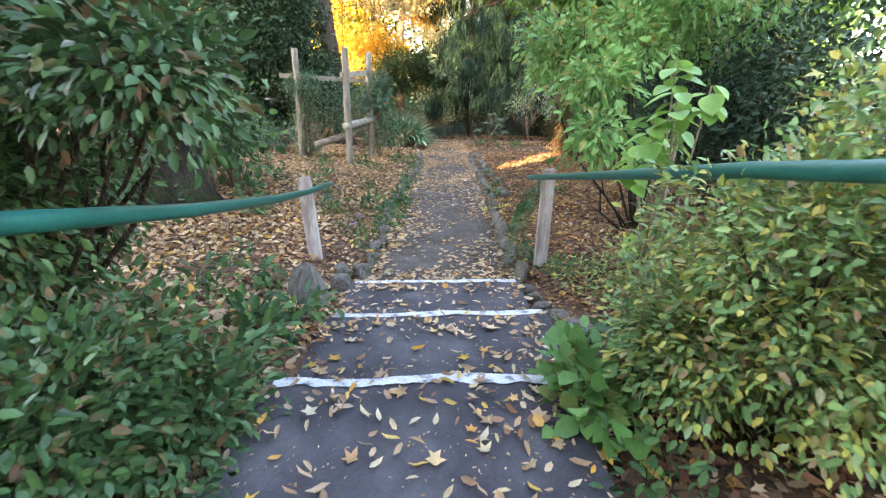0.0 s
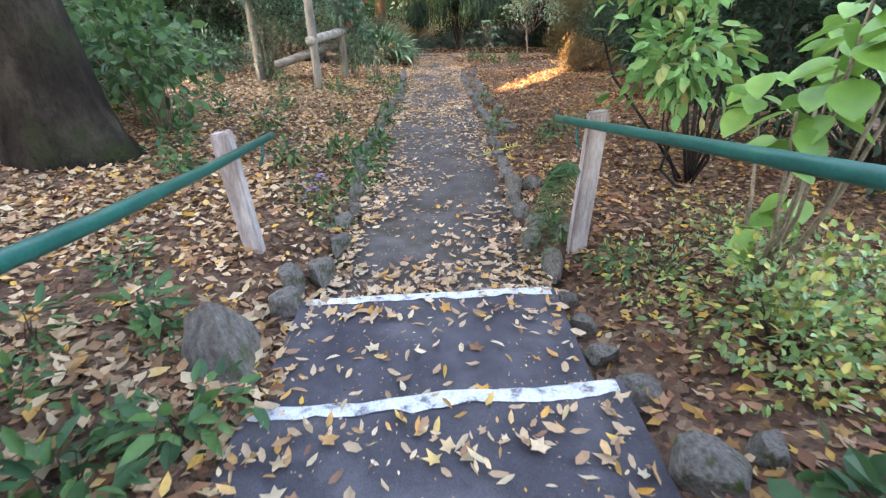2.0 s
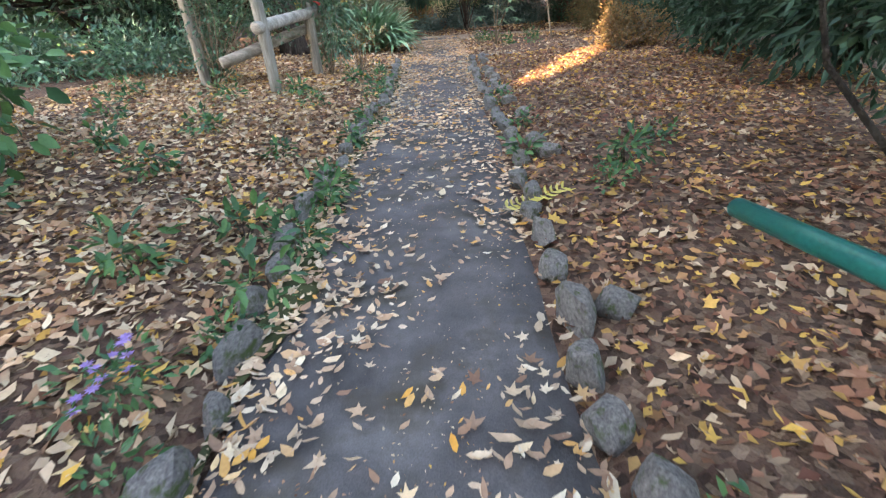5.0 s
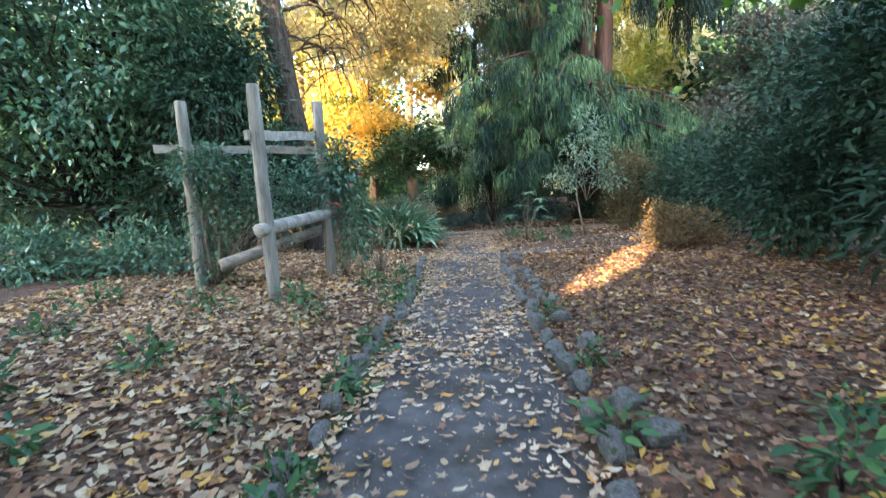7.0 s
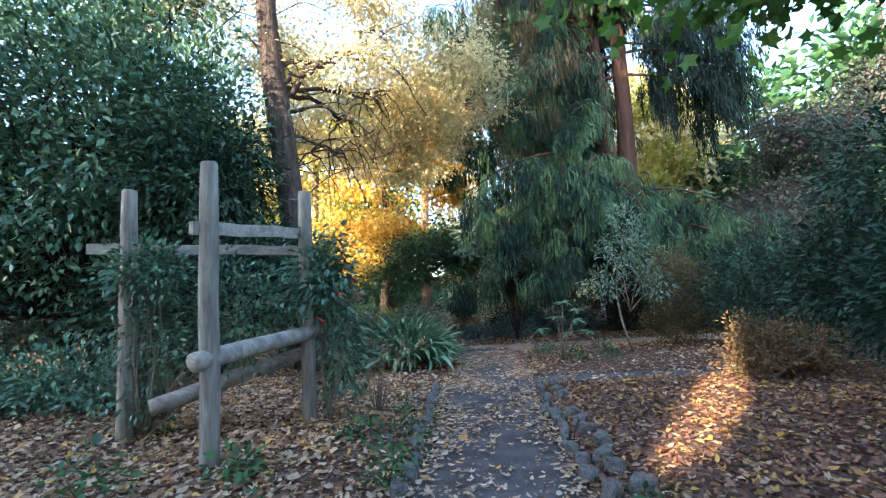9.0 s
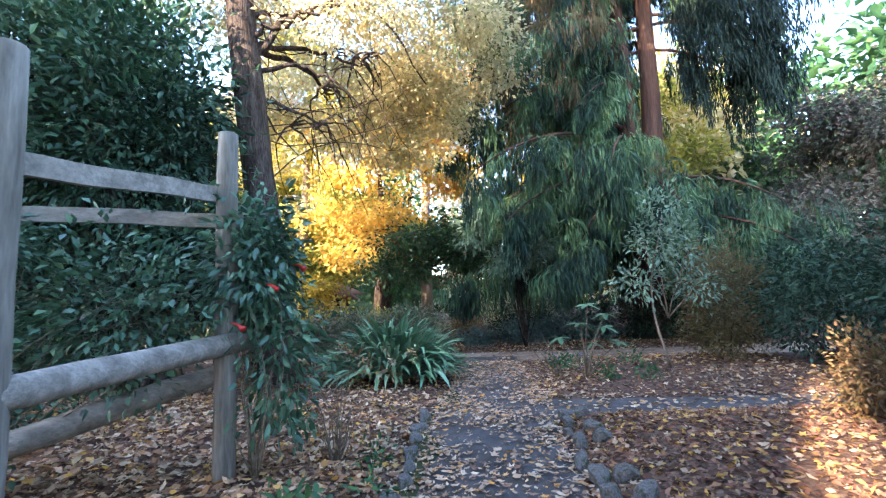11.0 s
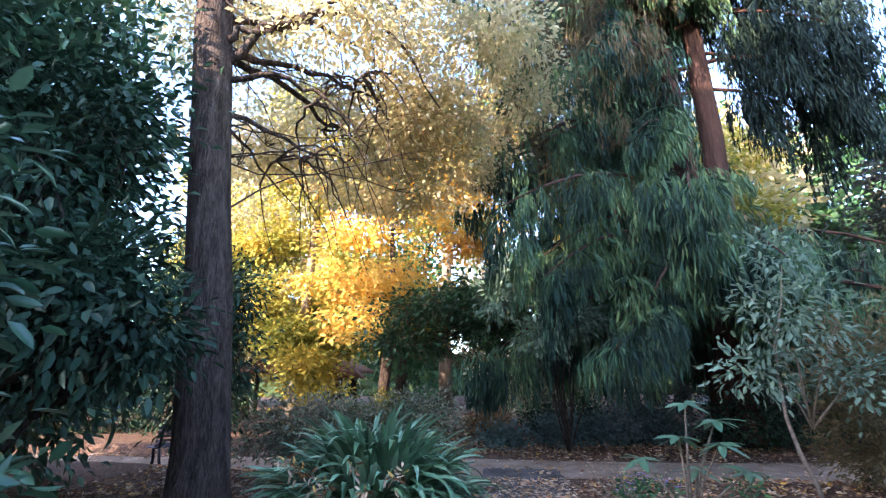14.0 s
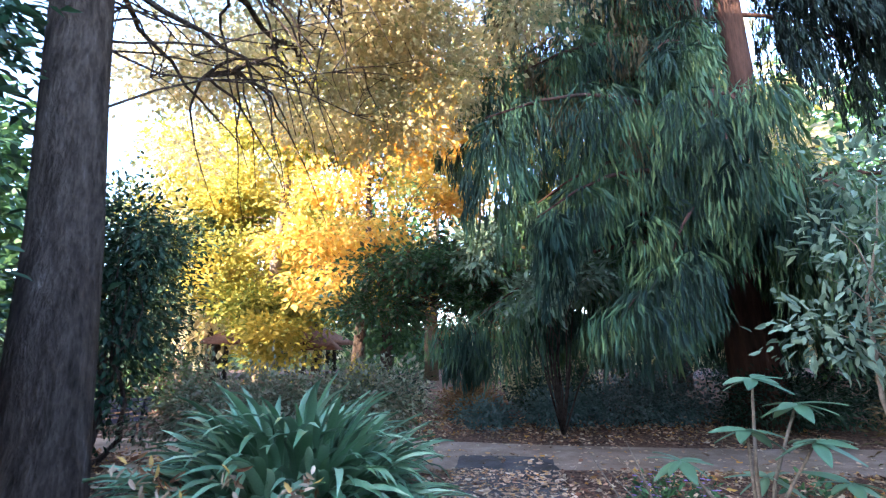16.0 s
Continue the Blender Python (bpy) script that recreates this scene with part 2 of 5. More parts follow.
L_RUSSET = leafy("russet_fallen_leaf", [(0.11, 0.042, 0.03), (0.24, 0.105, 0.068), (0.38, 0.20, 0.13), (0.16, 0.068, 0.045), (0.56, 0.39, 0.27), (0.07, 0.032, 0.024), (0.29, 0.14, 0.09), (0.62, 0.36, 0.09), (0.13, 0.055, 0.038)], 0.75, 0.12, gloss=0.12)
L_PATH = leafy("fallen_path_leaf", [(0.64, 0.47, 0.32), (0.48, 0.29, 0.18), (0.68, 0.29, 0.04), (0.72, 0.58, 0.43), (0.34, 0.17, 0.10), (0.66, 0.50, 0.34), (0.70, 0.40, 0.07), (0.26, 0.12, 0.07), (0.60, 0.43, 0.27)], 0.7, 0.12, True, gloss=0.12)
L_PATH_MASS = leafy("path_litter_leaf", [(0.64, 0.46, 0.33), (0.50, 0.32, 0.21), (0.66, 0.30, 0.06), (0.70, 0.56, 0.43), (0.32, 0.17, 0.11), (0.66, 0.49, 0.36), (0.40, 0.23, 0.15), (0.58, 0.40, 0.28), (0.22, 0.11, 0.075), (0.46, 0.28, 0.19)], 0.7, 0.12, gloss=0.12)

# ---- mesh tools ----
RNG = np.random.default_rng(7)


def mesh_of(name, V, F, material, smooth=False):
    """A mesh from vertex and triangle (or quad) arrays."""
    V, F = np.asarray(V, dtype=np.float32), np.asarray(F, dtype=np.int32)
    me = bpy.data.meshes.new(name)
    k = F.shape[1]
    me.vertices.add(len(V))
    me.vertices.foreach_set("co", V.ravel())
    me.loops.add(F.size)
    me.loops.foreach_set("vertex_index", F.ravel())
    me.polygons.add(len(F))
    me.polygons.foreach_set("loop_start", np.arange(0, F.size, k, dtype=np.int32))
    me.polygons.foreach_set("loop_total", np.full(len(F), k, dtype=np.int32))
    if smooth:
        me.polygons.foreach_set("use_smooth", np.ones(len(F), dtype=bool))
    me.update(calc_edges=True)
    me.materials.append(material)
    return me


def part(name, me, parent, label=""):
    ob = new(name, me)
    ob.parent = parent
    return tagged(ob, label)


def root(name, place, label, category, group="", kind=""):
    ob = new(name)
    ob.empty_display_size = 0.2
    ob.location = place
    return tagged(ob, label, category, group, kind)


class Geo:
    """Collects tubes and other pieces into one mesh of triangles."""

    def __init__(self):
        self.V, self.F, self.n = [], [], 0

    def add(self, V, F):
        V, F = np.asarray(V, float), np.asarray(F, int)
        self.V.append(V)
        self.F.append(F + self.n)
        self.n += len(V)

    def tube(self, pts, radii, sides=8, lump=0.0):
        pts = [Vector(p) for p in pts]
        ring, V, F = [], [], []
        for i, p in enumerate(pts):
            d = (pts[min(i + 1, len(pts) - 1)] - pts[max(i - 1, 0)]).normalized()
            a = d.orthogonal().normalized() if i == 0 else (ring[-1] - d * ring[-1].dot(d)).normalized()
            ring.append(a)
            b = d.cross(a)
            for s in range(sides):
                w = 2 * math.pi * s / sides
                r = radii[i] * (1 + lump * noise.noise(p * 1.7 + Vector((math.cos(w), math.sin(w), 0)) * 1.3))
                V.append(p + (a * math.cos(w) + b * math.sin(w)) * r)
        for i in range(len(pts) - 1):
            for s in range(sides):
                q, r = i * sides + s, i * sides + (s + 1) % sides
                F += [(q, r, r + sides), (q, r + sides, q + sides)]
        for base, c, flip in ((0, pts[0], True), ((len(pts) - 1) * sides, pts[-1], False)):
            V.append(c)
            for s in range(sides):
                e = (base + s, base + (s + 1) % sides, len(V) - 1)
                F.append(e[::-1] if flip else e)
        self.add([tuple(v) for v in V], F)

    def mesh(self, name, material, smooth=True):
        return mesh_of(name, np.concatenate(self.V), np.concatenate(self.F), material, smooth)


QUAD = (np.array([(0, 0, 0), (0.45, 0.5, 0.10), (1, 0, -0.06), (0.45, -0.5, 0.10)]), np.array([(0, 2, 1), (0, 3, 2)]))
OVAL = (np.array([(0, 0, 0), (0.28, 0.42, 0.07), (0.68, 0.38, 0.04), (1, 0, -0.10), (0.68, -0.38, 0.04), (0.28, -0.42, 0.07), (0.5, 0, -0.03)]),
        np.array([(6, 0, 5), (6, 5, 4), (6, 4, 3), (6, 3, 2), (6, 2, 1), (6, 1, 0)]))


CURL = (np.array([(0, 0, 0.10), (0.25, 0.40, 0.16), (0.66, 0.42, 0.10), (1, 0, 0.20), (0.70, -0.36, 0.02), (0.28, -0.44, 0.06), (0.48, 0, -0.02)]), OVAL[1])


def star_leaf(seed):
    """A lobed leaf with uneven, slightly curled lobes."""
    r0 = random.Random(seed)
    V = [(0.42, 0, -0.03)]
    for i in range(11):
        w = math.pi + 2 * math.pi * i / 11 + r0.uniform(-0.12, 0.12)
        r = r0.uniform(0.40, 0.60) if i % 2 == 1 else r0.uniform(0.22, 0.32)
        V.append((0.42 + r * math.cos(w), r * math.sin(w) * 1.0, r0.uniform(0.0, 0.14) if i % 2 else -0.02))
    return np.array(V), np.array([(0, 1 + i, 1 + (i + 1) % 11) for i in range(11)])


STAR, STAR_B = star_leaf(2), star_leaf(5)


def unit(a):
    return a / np.maximum(np.linalg.norm(a, axis=1, keepdims=True), 1e-6)


def leaves(P, D, size, width, shape=QUAD, up=None, rng=RNG):
    """Leaves at P along D; size and width per leaf."""
    T, tri = shape
    n = len(P)
    D = unit(D)
    N = unit(rng.normal(size=(n, 3)) * 0.6 + (0, 0, 1)) if up is None else up
    S = unit(np.cross(N, D))
    N = np.cross(D, S)
    L, W = np.broadcast_to(size, n)[:, None, None], np.broadcast_to(width, n)[:, None, None]
    V = P[:, None] + T[None, :, 0:1] * L * D[:, None] + T[None, :, 1:2] * W * S[:, None] + T[None, :, 2:3] * L * N[:, None]
    F = tri[None] + (np.arange(n) * len(T))[:, None, None]
    return V.reshape(-1, 3), F.reshape(-1, 3)


def clumps(center, radii, n, seed, shell=0.45, flat=0.0):
    """Uneven clump centres in an ellipsoid."""
    rng = np.random.default_rng(seed)
    d = unit(rng.normal(size=(n, 3)))
    r = (shell ** 3 + (1 - shell ** 3) * rng.random(n)) ** (1 / 3)
    k = np.array([0.78 + 0.62 * noise.noise(Vector(v) * 1.9 + Vector((seed * 1.3, 0, 0))) for v in d])
    return np.asarray(center) + d * (r * k)[:, None] * np.asarray(radii), d


def foliage(C, d, per, spread, size, width, droop=0.3, out=0.6, shape=QUAD, seed=1, vary=0.35, flat=1.0):
    """Leaves round the clump centres C, which face d."""
    rng = np.random.default_rng(seed + 100)
    P = np.repeat(C, per, 0)
    O = rng.normal(size=P.shape) * spread * (1, 1, flat)
    D = O / max(spread, 1e-3) * 0.5 + np.repeat(d, per, 0) * out + rng.normal(size=P.shape) * 0.45 + (0, 0, -droop)
    n = len(P)
    s = size * (1 + vary * (rng.random(n) * 2 - 1))
    return leaves(P + O, D, s, s * width, shape, rng=rng)


def boughs(ob, name, base, targets, r0, seed, bark, sag=0.08, groups=5, label=""):
    """Forked boughs from base out to the targets, each bough one part."""
    base = Vector(base)
    todo = sorted((Vector(t) for t in targets), key=lambda q: math.atan2(q.y - base.y, q.x - base.x) + 0.8 * q.z)
    k = max(1, -(-len(todo) // groups))
    for i in range(0, len(todo), k):
        some = todo[i:i + k]
        fork = base.lerp(sum(some, Vector()) / len(some), 0.55)
        g = Geo()
        limbs(g, base, [fork], r0, seed + i, sag, 6, 8, 0.45)
        bough = part(name, g.mesh(name, bark), ob, label)
        for j, q in enumerate(some):
            g = Geo()
            limbs(g, fork, [q], r0 * 0.5, seed + i + j + 1, sag, 6, 5)
            part("branch", g.mesh("branch", bark), bough)


def stalks(ob, name, base, targets, r0, seed, bark, sag=0.08, steps=5):
    """Single stems from the base, each a part."""
    for i, q in enumerate(targets):
        g = Geo()
        limbs(g, base, [q], r0, seed + i, sag, steps)
        part(name, g.mesh(name, bark), ob)


def limbs(geo, base, targets, r0, seed, sag=0.1, steps=5, sides=6, taper=0.82):
    """Bent branches from base to each target."""
    rng = np.random.default_rng(seed)
    for q in targets:
        q, b = Vector(q), Vector(base)
        mid = (q - b).length * 0.12
        pts, rad = [], []
        w = Vector(rng.normal(size=3)) * mid
        for i in range(steps + 1):
            f = i / steps
            p = b.lerp(q, f) + w * math.sin(math.pi * f) * 0.8 + Vector((0, 0, sag * math.sin(math.pi * f) * (q - b).length))
            pts.append(p + Vector(rng.normal(size=3)) * mid * 0.12 * (0 < f < 1))
            rad.append(r0 * (1 - taper * f))
        geo.tube(pts, rad, sides)


# ---- the ground and the path ----
def path_z(y):
    return 0.45 if y < -0.05 else 0.0 if y > 2.0 else 0.45 * (2.0 - y) / 2.05


def edge_l(y):
    return -0.62 + 0.07 * math.sin(y * 0.8) - 0.10 * max(0.0, 1.0 - abs(y - 2.2))


def edge_r(y):
    return 0.93 + 0.05 * math.sin(y * 0.9 + 1.0)


def off_path(x, y):
    """Metres from the nearest paved edge; negative on the paving."""
    d = max(edge_l(y) - x, x - edge_r(y))
    if y > 20.5:
        d = max(d, y - 20.5)
    side = max(14.15 + 0.03 * x - y, y - (15.35 - 0.03 * x), 0.4 - x, x - 12)
    far = max(19.6 + 0.2 * math.sin(x * 0.6) - y, y - 22.0 + 0.2 * math.sin(x * 0.5), -16 - x, x - 10)
    return min(d, side, far)


def ground_z(x, y):
    d = off_path(x, y)
    if d <= 0:
        return (0.37 if y < -0.05 else 0.21 if y < 0.98 else 0.06 if y < 1.98 else -0.05)
    bed = 0.20 * min(1.0, d / 0.9) ** 0.7 + (0.045 * max(0.0, -x - 1.5) if x < 0 else 0.02 * max(0.0, x - 2.0))
    bed = min(bed, 0.42)
    if y > 14.5:
        bed *= 0.55
    bed += 0.035 * noise.noise(Vector((x * 1.1, y * 1.1, 0))) * min(1.0, d * 2)
    return path_z(y) - 0.04 + bed


def axis(lo, hi, step, far):
    a = list(np.arange(lo, hi + 1e-6, step))
    left, right, s = [], [], step
    while a[0] - sum(left) > -far:
        s *= 1.5
        left.append(s)
    s = step
    while a[-1] + sum(right) < far:
        s *= 1.5
        right.append(s)
    x0, x1 = a[0], a[-1]
    return list(x0 - np.cumsum(left)[::-1]) + a + list(x1 + np.cumsum(right))


gx, gy = axis(-7, 7, 0.14, 900), axis(-4, 24, 0.14, 900)
GV = [(x, y, ground_z(x, y) if abs(x) < 40 and -30 < y < 60 else 0.1) for y in gy for x in gx]
nx = len(gx)
GF = [(j * nx + i, j * nx + i + 1, (j + 1) * nx + i + 1, (j + 1) * nx + i) for j in range(len(gy) - 1) for i in range(nx - 1)]
tagged(new("ground", mesh_of("ground", GV, GF, M_SOIL, True)), "brown leaf-mould garden soil of the beds", "ground", kind="structure")


def strip(name, rows, material, nacross=10):
    """A sheet from rows of (left point, right point), with a turned-down border."""
    V, F = [], []
    for a, b in rows:
        for k in range(nacross + 1):
            f = k / nacross
            p = Vector(a).lerp(Vector(b), f)
            edge = 0.06 if k in (0, nacross) else 0.0
            V.append((p.x, p.y, p.z - edge + 0.012 * noise.noise(Vector((p.x * 1.4, p.y * 1.4, 3)))))
    w = nacross + 1
    for j in range(len(rows) - 1):
        for k in range(nacross):
            F.append((j * w + k, j * w + k + 1, (j + 1) * w + k + 1, (j + 1) * w + k))
    return mesh_of(name, V, F, material, True)


ys = np.arange(2.02, 20.6, 0.15)
tagged(new("path", strip("path", [((edge_l(y) - 0.03 + 0.04 * noise.noise(Vector((0, y * 2, 0))), y, 0.0), (edge_r(y) + 0.03 + 0.04 * noise.noise(Vector((5, y * 2, 0))), y, 0.0)) for y in ys], M_ASPHALT)),
       "dark grey asphalt garden path strewn with fallen leaves", "path", kind="structure")
xs = np.arange(0.5, 12, 0.3)
tagged(new("side_path", strip("side_path", [((x, 15.38 - 0.03 * x + 0.05 * noise.noise(Vector((x, 0, 0))), -0.006), (x, 14.12 + 0.03 * x, -0.006)) for x in xs], M_ASPHALT, 6)),
       "grey asphalt side path crossing the garden", "path", kind="structure")
M_GRAVEL = solid("tan_gravel_path", [(0.3, (0.20, 0.135, 0.09)), (0.5, (0.27, 0.195, 0.14)), (0.7, (0.37, 0.28, 0.205))], 2.0, 0.9, None, 0.4, 0.01, 120)
xs = np.arange(-16, 10, 0.4)
tagged(new("cross_path", strip("cross_path", [((x, 22.0 - 0.2 * math.sin(x * 0.5), -0.02), (x, 19.55 + 0.2 * math.sin(x * 0.6), -0.02)) for x in xs], M_GRAVEL, 6)),
       "tan earthen cross path at the end of the walk", "path", kind="structure")
landing = [((-0.62, y, 0.45), (0.76, y, 0.45)) for y in np.arange(-6.0, -0.75, 0.2)]
tagged(new("landing", strip("landing", landing, M_TREAD)), "dark asphalt landing above the steps", "path", kind="structure")


def step(y0, y1, z, xl, xr, skew):
    """One asphalt tread from y0 to its nose at y1, with a white painted nose."""
    ob = root("step", (0, 0, 0), "dark asphalt garden step with a worn white painted edge", "step", "steps down to the path", "structure")
    bm = bmesh.new()
    n = 14
    cols = []
    for k in range(n + 1):
        f = k / n
        x = xl + (xr - xl) * f
        wob = 0.035 * noise.noise(Vector((x * 2.2, y1 * 5, 0))) + 0.012 * noise.noise(Vector((x * 9, y1 * 5, 2)))
        nose = y1 + skew * (f - 0.5) + wob
        cols.append([bm.verts.new(p) for p in ((x, y0 - 0.02, z), (x, nose - 0.02, z - 0.004), (x, nose, z - 0.02), (x, nose + 0.012, z - 0.21), (x, y0 - 0.02, z - 0.21))])
    for a, b in zip(cols, cols[1:]):
        for i in range(5):
            bm.faces.new((a[i], b[i], b[(i + 1) % 5], a[(i + 1) % 5]))
    bm.faces.new(cols[0]), bm.faces.new(cols[-1][::-1])
    bmesh.ops.recalc_face_normals(bm, faces=bm.faces)
    me = bpy.data.meshes.new("tread")
    bm.to_mesh(me)
    bm.free()
    me.materials.append(M_TREAD)
    part("tread", me, ob)
    V, F = [], []
    n = 40
    for k in range(n + 1):
        f = 0.02 + 0.96 * k / n
        x = xl + (xr - xl) * f
        wob = 0.035 * noise.noise(Vector((x * 2.2, y1 * 5, 0))) + 0.012 * noise.noise(Vector((x * 9, y1 * 5, 2)))
        nose = y1 + skew * (f - 0.5) + wob
        back = 0.078 + 0.03 * noise.noise(Vector((x * 4, y1, 4))) + 0.02 * noise.noise(Vector((x * 13, y1, 4))) + 0.02 * f
        V += [(x, nose - back, z + 0.004), (x, nose - 0.018, z + 0.003), (x, nose + 0.006, z - 0.017), (x, nose + 0.010, z - 0.055 - 0.02 * noise.noise(Vector((x * 6, y1, 9))))]
    for k in range(n):
        for i in range(3):
            F.append((k * 4 + i, k * 4 + 4 + i, k * 4 + 5 + i, k * 4 + 1 + i))
    part("painted_edge", mesh_of("painted_edge", V, F, M_PAINT, True), ob, "worn white painted edge")


step(-0.80, -0.02, 0.45, -0.66, 0.82, 0.10)
step(-0.05, 1.02, 0.30, -0.64, 0.95, 0.14)
step(0.95, 2.02, 0.15, -0.68, 0.90, 0.12)

# moss film along the shaded left border of the path
V, F = [], []
for i, y in enumerate(np.arange(2.6, 16.0, 0.12)):
    w = max(0.02, 0.36 * noise.noise(Vector((2, y * 0.75, 1))) + 0.10 + 0.05 * noise.noise(Vector((4, y * 5, 1))))
    V += [(edge_l(y) - 0.02, y, 0.011), (edge_l(y) + w * 0.5, y, 0.016), (edge_l(y) + w, y, 0.011)]
    if i:
        b = 3 * i
        F += [(b - 3, b - 2, b + 1, b), (b - 2, b - 1, b + 2, b + 1)]
tagged(new("moss", mesh_of("moss", V, F, M_MOSS, True)), "green moss film along the path border", "moss", kind="stuff")


# ---- stones ----
def stone_mesh(seed, lump=0.35):
    bm = bmesh.new()
    bmesh.ops.create_icosphere(bm, subdivisions=3, radius=1.0)
    cuts = random.Random(seed + 50)
    planes = [(Vector((cuts.uniform(-1, 1), cuts.uniform(-1, 1), cuts.uniform(-0.3, 1))).normalized(), cuts.uniform(0.62, 0.82)) for _ in range(8)]
    for v in bm.verts:
        k = 1 + lump * noise.noise(v.co * 1.1 + Vector((seed * 3.1, 0, 0))) + 0.12 * noise.noise(v.co * 3.3 + Vector((0, seed, 0)))
        v.co *= k
        v.co.z = max(-0.6, min(0.72 + 0.1 * noise.noise(v.co * 2), v.co.z))
        v.co.x = max(-0.85, min(0.85, v.co.x))
        for n, d in planes:
            over = v.co.dot(n) - d
            if over > 0:
                v.co -= n * over * 0.92
    me = bpy.data.meshes.new("stone")
    bm.to_mesh(me)
    bm.free()
    me.materials.append(M_STONE)
    return me


STONES = [stone_mesh(i) for i in range(7)]
srng = random.Random(5)


def stone(x, y, sx, sy, sz, turn, label="grey mossy rock edging the garden path", group="rock edging"):
    ob = new("rock", STONES[srng.randrange(7)])
    ob.location = (x, y, ground_z(x, y) + sz * 0.36)
    ob.rotation_euler = (srng.uniform(-0.2, 0.2), srng.uniform(-0.2, 0.2), turn)
    ob.scale = (sx, sy, sz)
    return tagged(ob, label, "rock", group)


for side in (-1, 1):
    y = 2.25
    while y < 14.0:
        ln = srng.uniform(0.13, 0.26)
        x = (edge_l(y) - 0.06) if side < 0 else (edge_r(y) + 0.07)
        big = 1.2 if (side > 0 and y < 10) else 1.1
        stone(x + srng.uniform(-0.05, 0.05), y + ln, srng.uniform(0.06, 0.10) * big, ln * 0.85, srng.uniform(0.08, 0.13) * big, srng.uniform(-0.25, 0.25))
        if side > 0 and srng.random() < 0.3:
            stone(x + srng.uniform(0.2, 0.3), y + ln, 0.11, 0.13, 0.10, srng.uniform(0, 3))
        y += ln * 2 * srng.uniform(0.95, 1.12)
bm = bmesh.new()
bmesh.ops.create_icosphere(bm, subdivisions=4, radius=1.0)
for v in bm.verts:
    v.co *= 1 + 0.16 * noise.noise(v.co * 1.3 + Vector((7, 2, 0)))
    for n, d in ((Vector((-0.75, -0.55, 0.62)), 0.44), (Vector((0.85, -0.3, 0.5)), 0.46), (Vector((-0.2, -0.9, 0.5)), 0.55), (Vector((0.1, 0.9, 0.5)), 0.62), (Vector((-0.9, 0.4, 0.15)), 0.66), (Vector((0.2, -0.95, 0.1)), 0.72), (Vector((0.3, 0.0, 1.0)), 0.86)):
        over = v.co.dot(n.normalized()) - d
        if over > 0:
            v.co -= n.normalized() * over * 0.93
    v.co += v.co.normalized() * 0.03 * noise.noise(v.co * 6)
boulder_mesh = bpy.data.meshes.new("boulder")
bm.to_mesh(boulder_mesh)
bm.free()
boulder_mesh.materials.append(M_STONE)
boulder = tagged(new("boulder", boulder_mesh), "large grey mossy pointed boulder beside the steps", "rock", "boulders beside the steps")
boulder.location, boulder.rotation_euler, boulder.scale = (-0.90, 1.32, 0.24), (0.1, 0.05, 0.5), (0.25, 0.29, 0.33)
stone(-0.78, 1.95, 0.13, 0.14, 0.17, 0.8, "green mossy rock beside the last step", "boulders beside the steps")
stone(-0.84, 2.28, 0.10, 0.15, 0.14, 0.2, "grey rock beside the last step", "boulders beside the steps")
for x, y, s in ((1.06, 0.62, 0.17), (1.30, 0.66, 0.11), (1.03, 1.08, 0.14), (1.0, 1.42, 0.12), (1.02, 1.75, 0.12), (1.0, 2.1, 0.11), (1.05, 0.1, 0.13)):
    stone(x, y, s * 0.68, s * 0.8, s * 0.75, srng.uniform(0, 3), "rounded grey rock beside the steps", "boulders beside the steps")


# ---- handrails ----
def handrail(x, pts, post, label):
    ob = root("handrail", (x, post[1], 0), label, "handrail", "handrails beside the steps")
    g = Geo()
    path, radii = [], []
    for a, b in zip(pts, pts[1:]):
        for i in range(8):
            path.append(Vector(a).lerp(Vector(b), i / 8) - ob.location)
    path.append(Vector(pts[-1]) - ob.location)
    g.tube(path, [0.029] * len(path), 14)
    part("rail", g.mesh("rail", M_GREEN), ob, "glossy dark green steel tube")
    for px, py, w, d, top, lean in (post, (x, -1.35, 0.10, 0.10, post[4] + 0.58, 0.0)):
        bm = bmesh.new()
        bmesh.ops.create_cube(bm, size=1.0)
        z0 = ground_z(px, py) - 0.15
        for v in bm.verts:
            up = v.co.z > 0
            v.co = Vector((px - x + v.co.x * w + (lean if up else 0), py - post[1] + v.co.y * d + (0.05 if up else 0), (top + (0.02 if v.co.x > 0 else 0)) if up else z0))
        bmesh.ops.bevel(bm, geom=bm.edges, offset=0.012, segments=2, affect="EDGES")
        me = bpy.data.meshes.new("post")
        bm.to_mesh(me)
        bm.free()
        me.materials.append(M_POST)
        part("post", me, ob, "square timber post with peeling pinkish paint")
    g = Geo()
    q = Vector(path[-3])
    g.tube([q + Vector((0, 0, -0.02)), q + Vector((0, 0, -0.10)), q + Vector((0, -0.10, -0.16))], [0.012] * 3, 6)
    part("bracket", g.mesh("bracket", M_GREEN), ob)


handrail(-0.80, [(-0.78, -2.6, 1.80), (-0.80, -1.0, 1.48), (-0.84, -0.2, 1.325), (-0.96, 0.97, 1.125), (-1.07, 2.0, 0.975), (-1.19, 3.36, 0.82)], (-1.21, 2.66, 0.13, 0.10, 0.99, -0.09),
         "green tubular handrail on a peeling timber post")
handrail(1.2, [(1.2, -2.6, 1.84), (1.2, -0.5, 1.56), (1.2, 1.2, 1.28), (1.2, 3.55, 0.9)], (1.24, 2.72, 0.13, 0.10, 1.10, 0.03),
         "green tubular handrail on a fern-covered timber post")


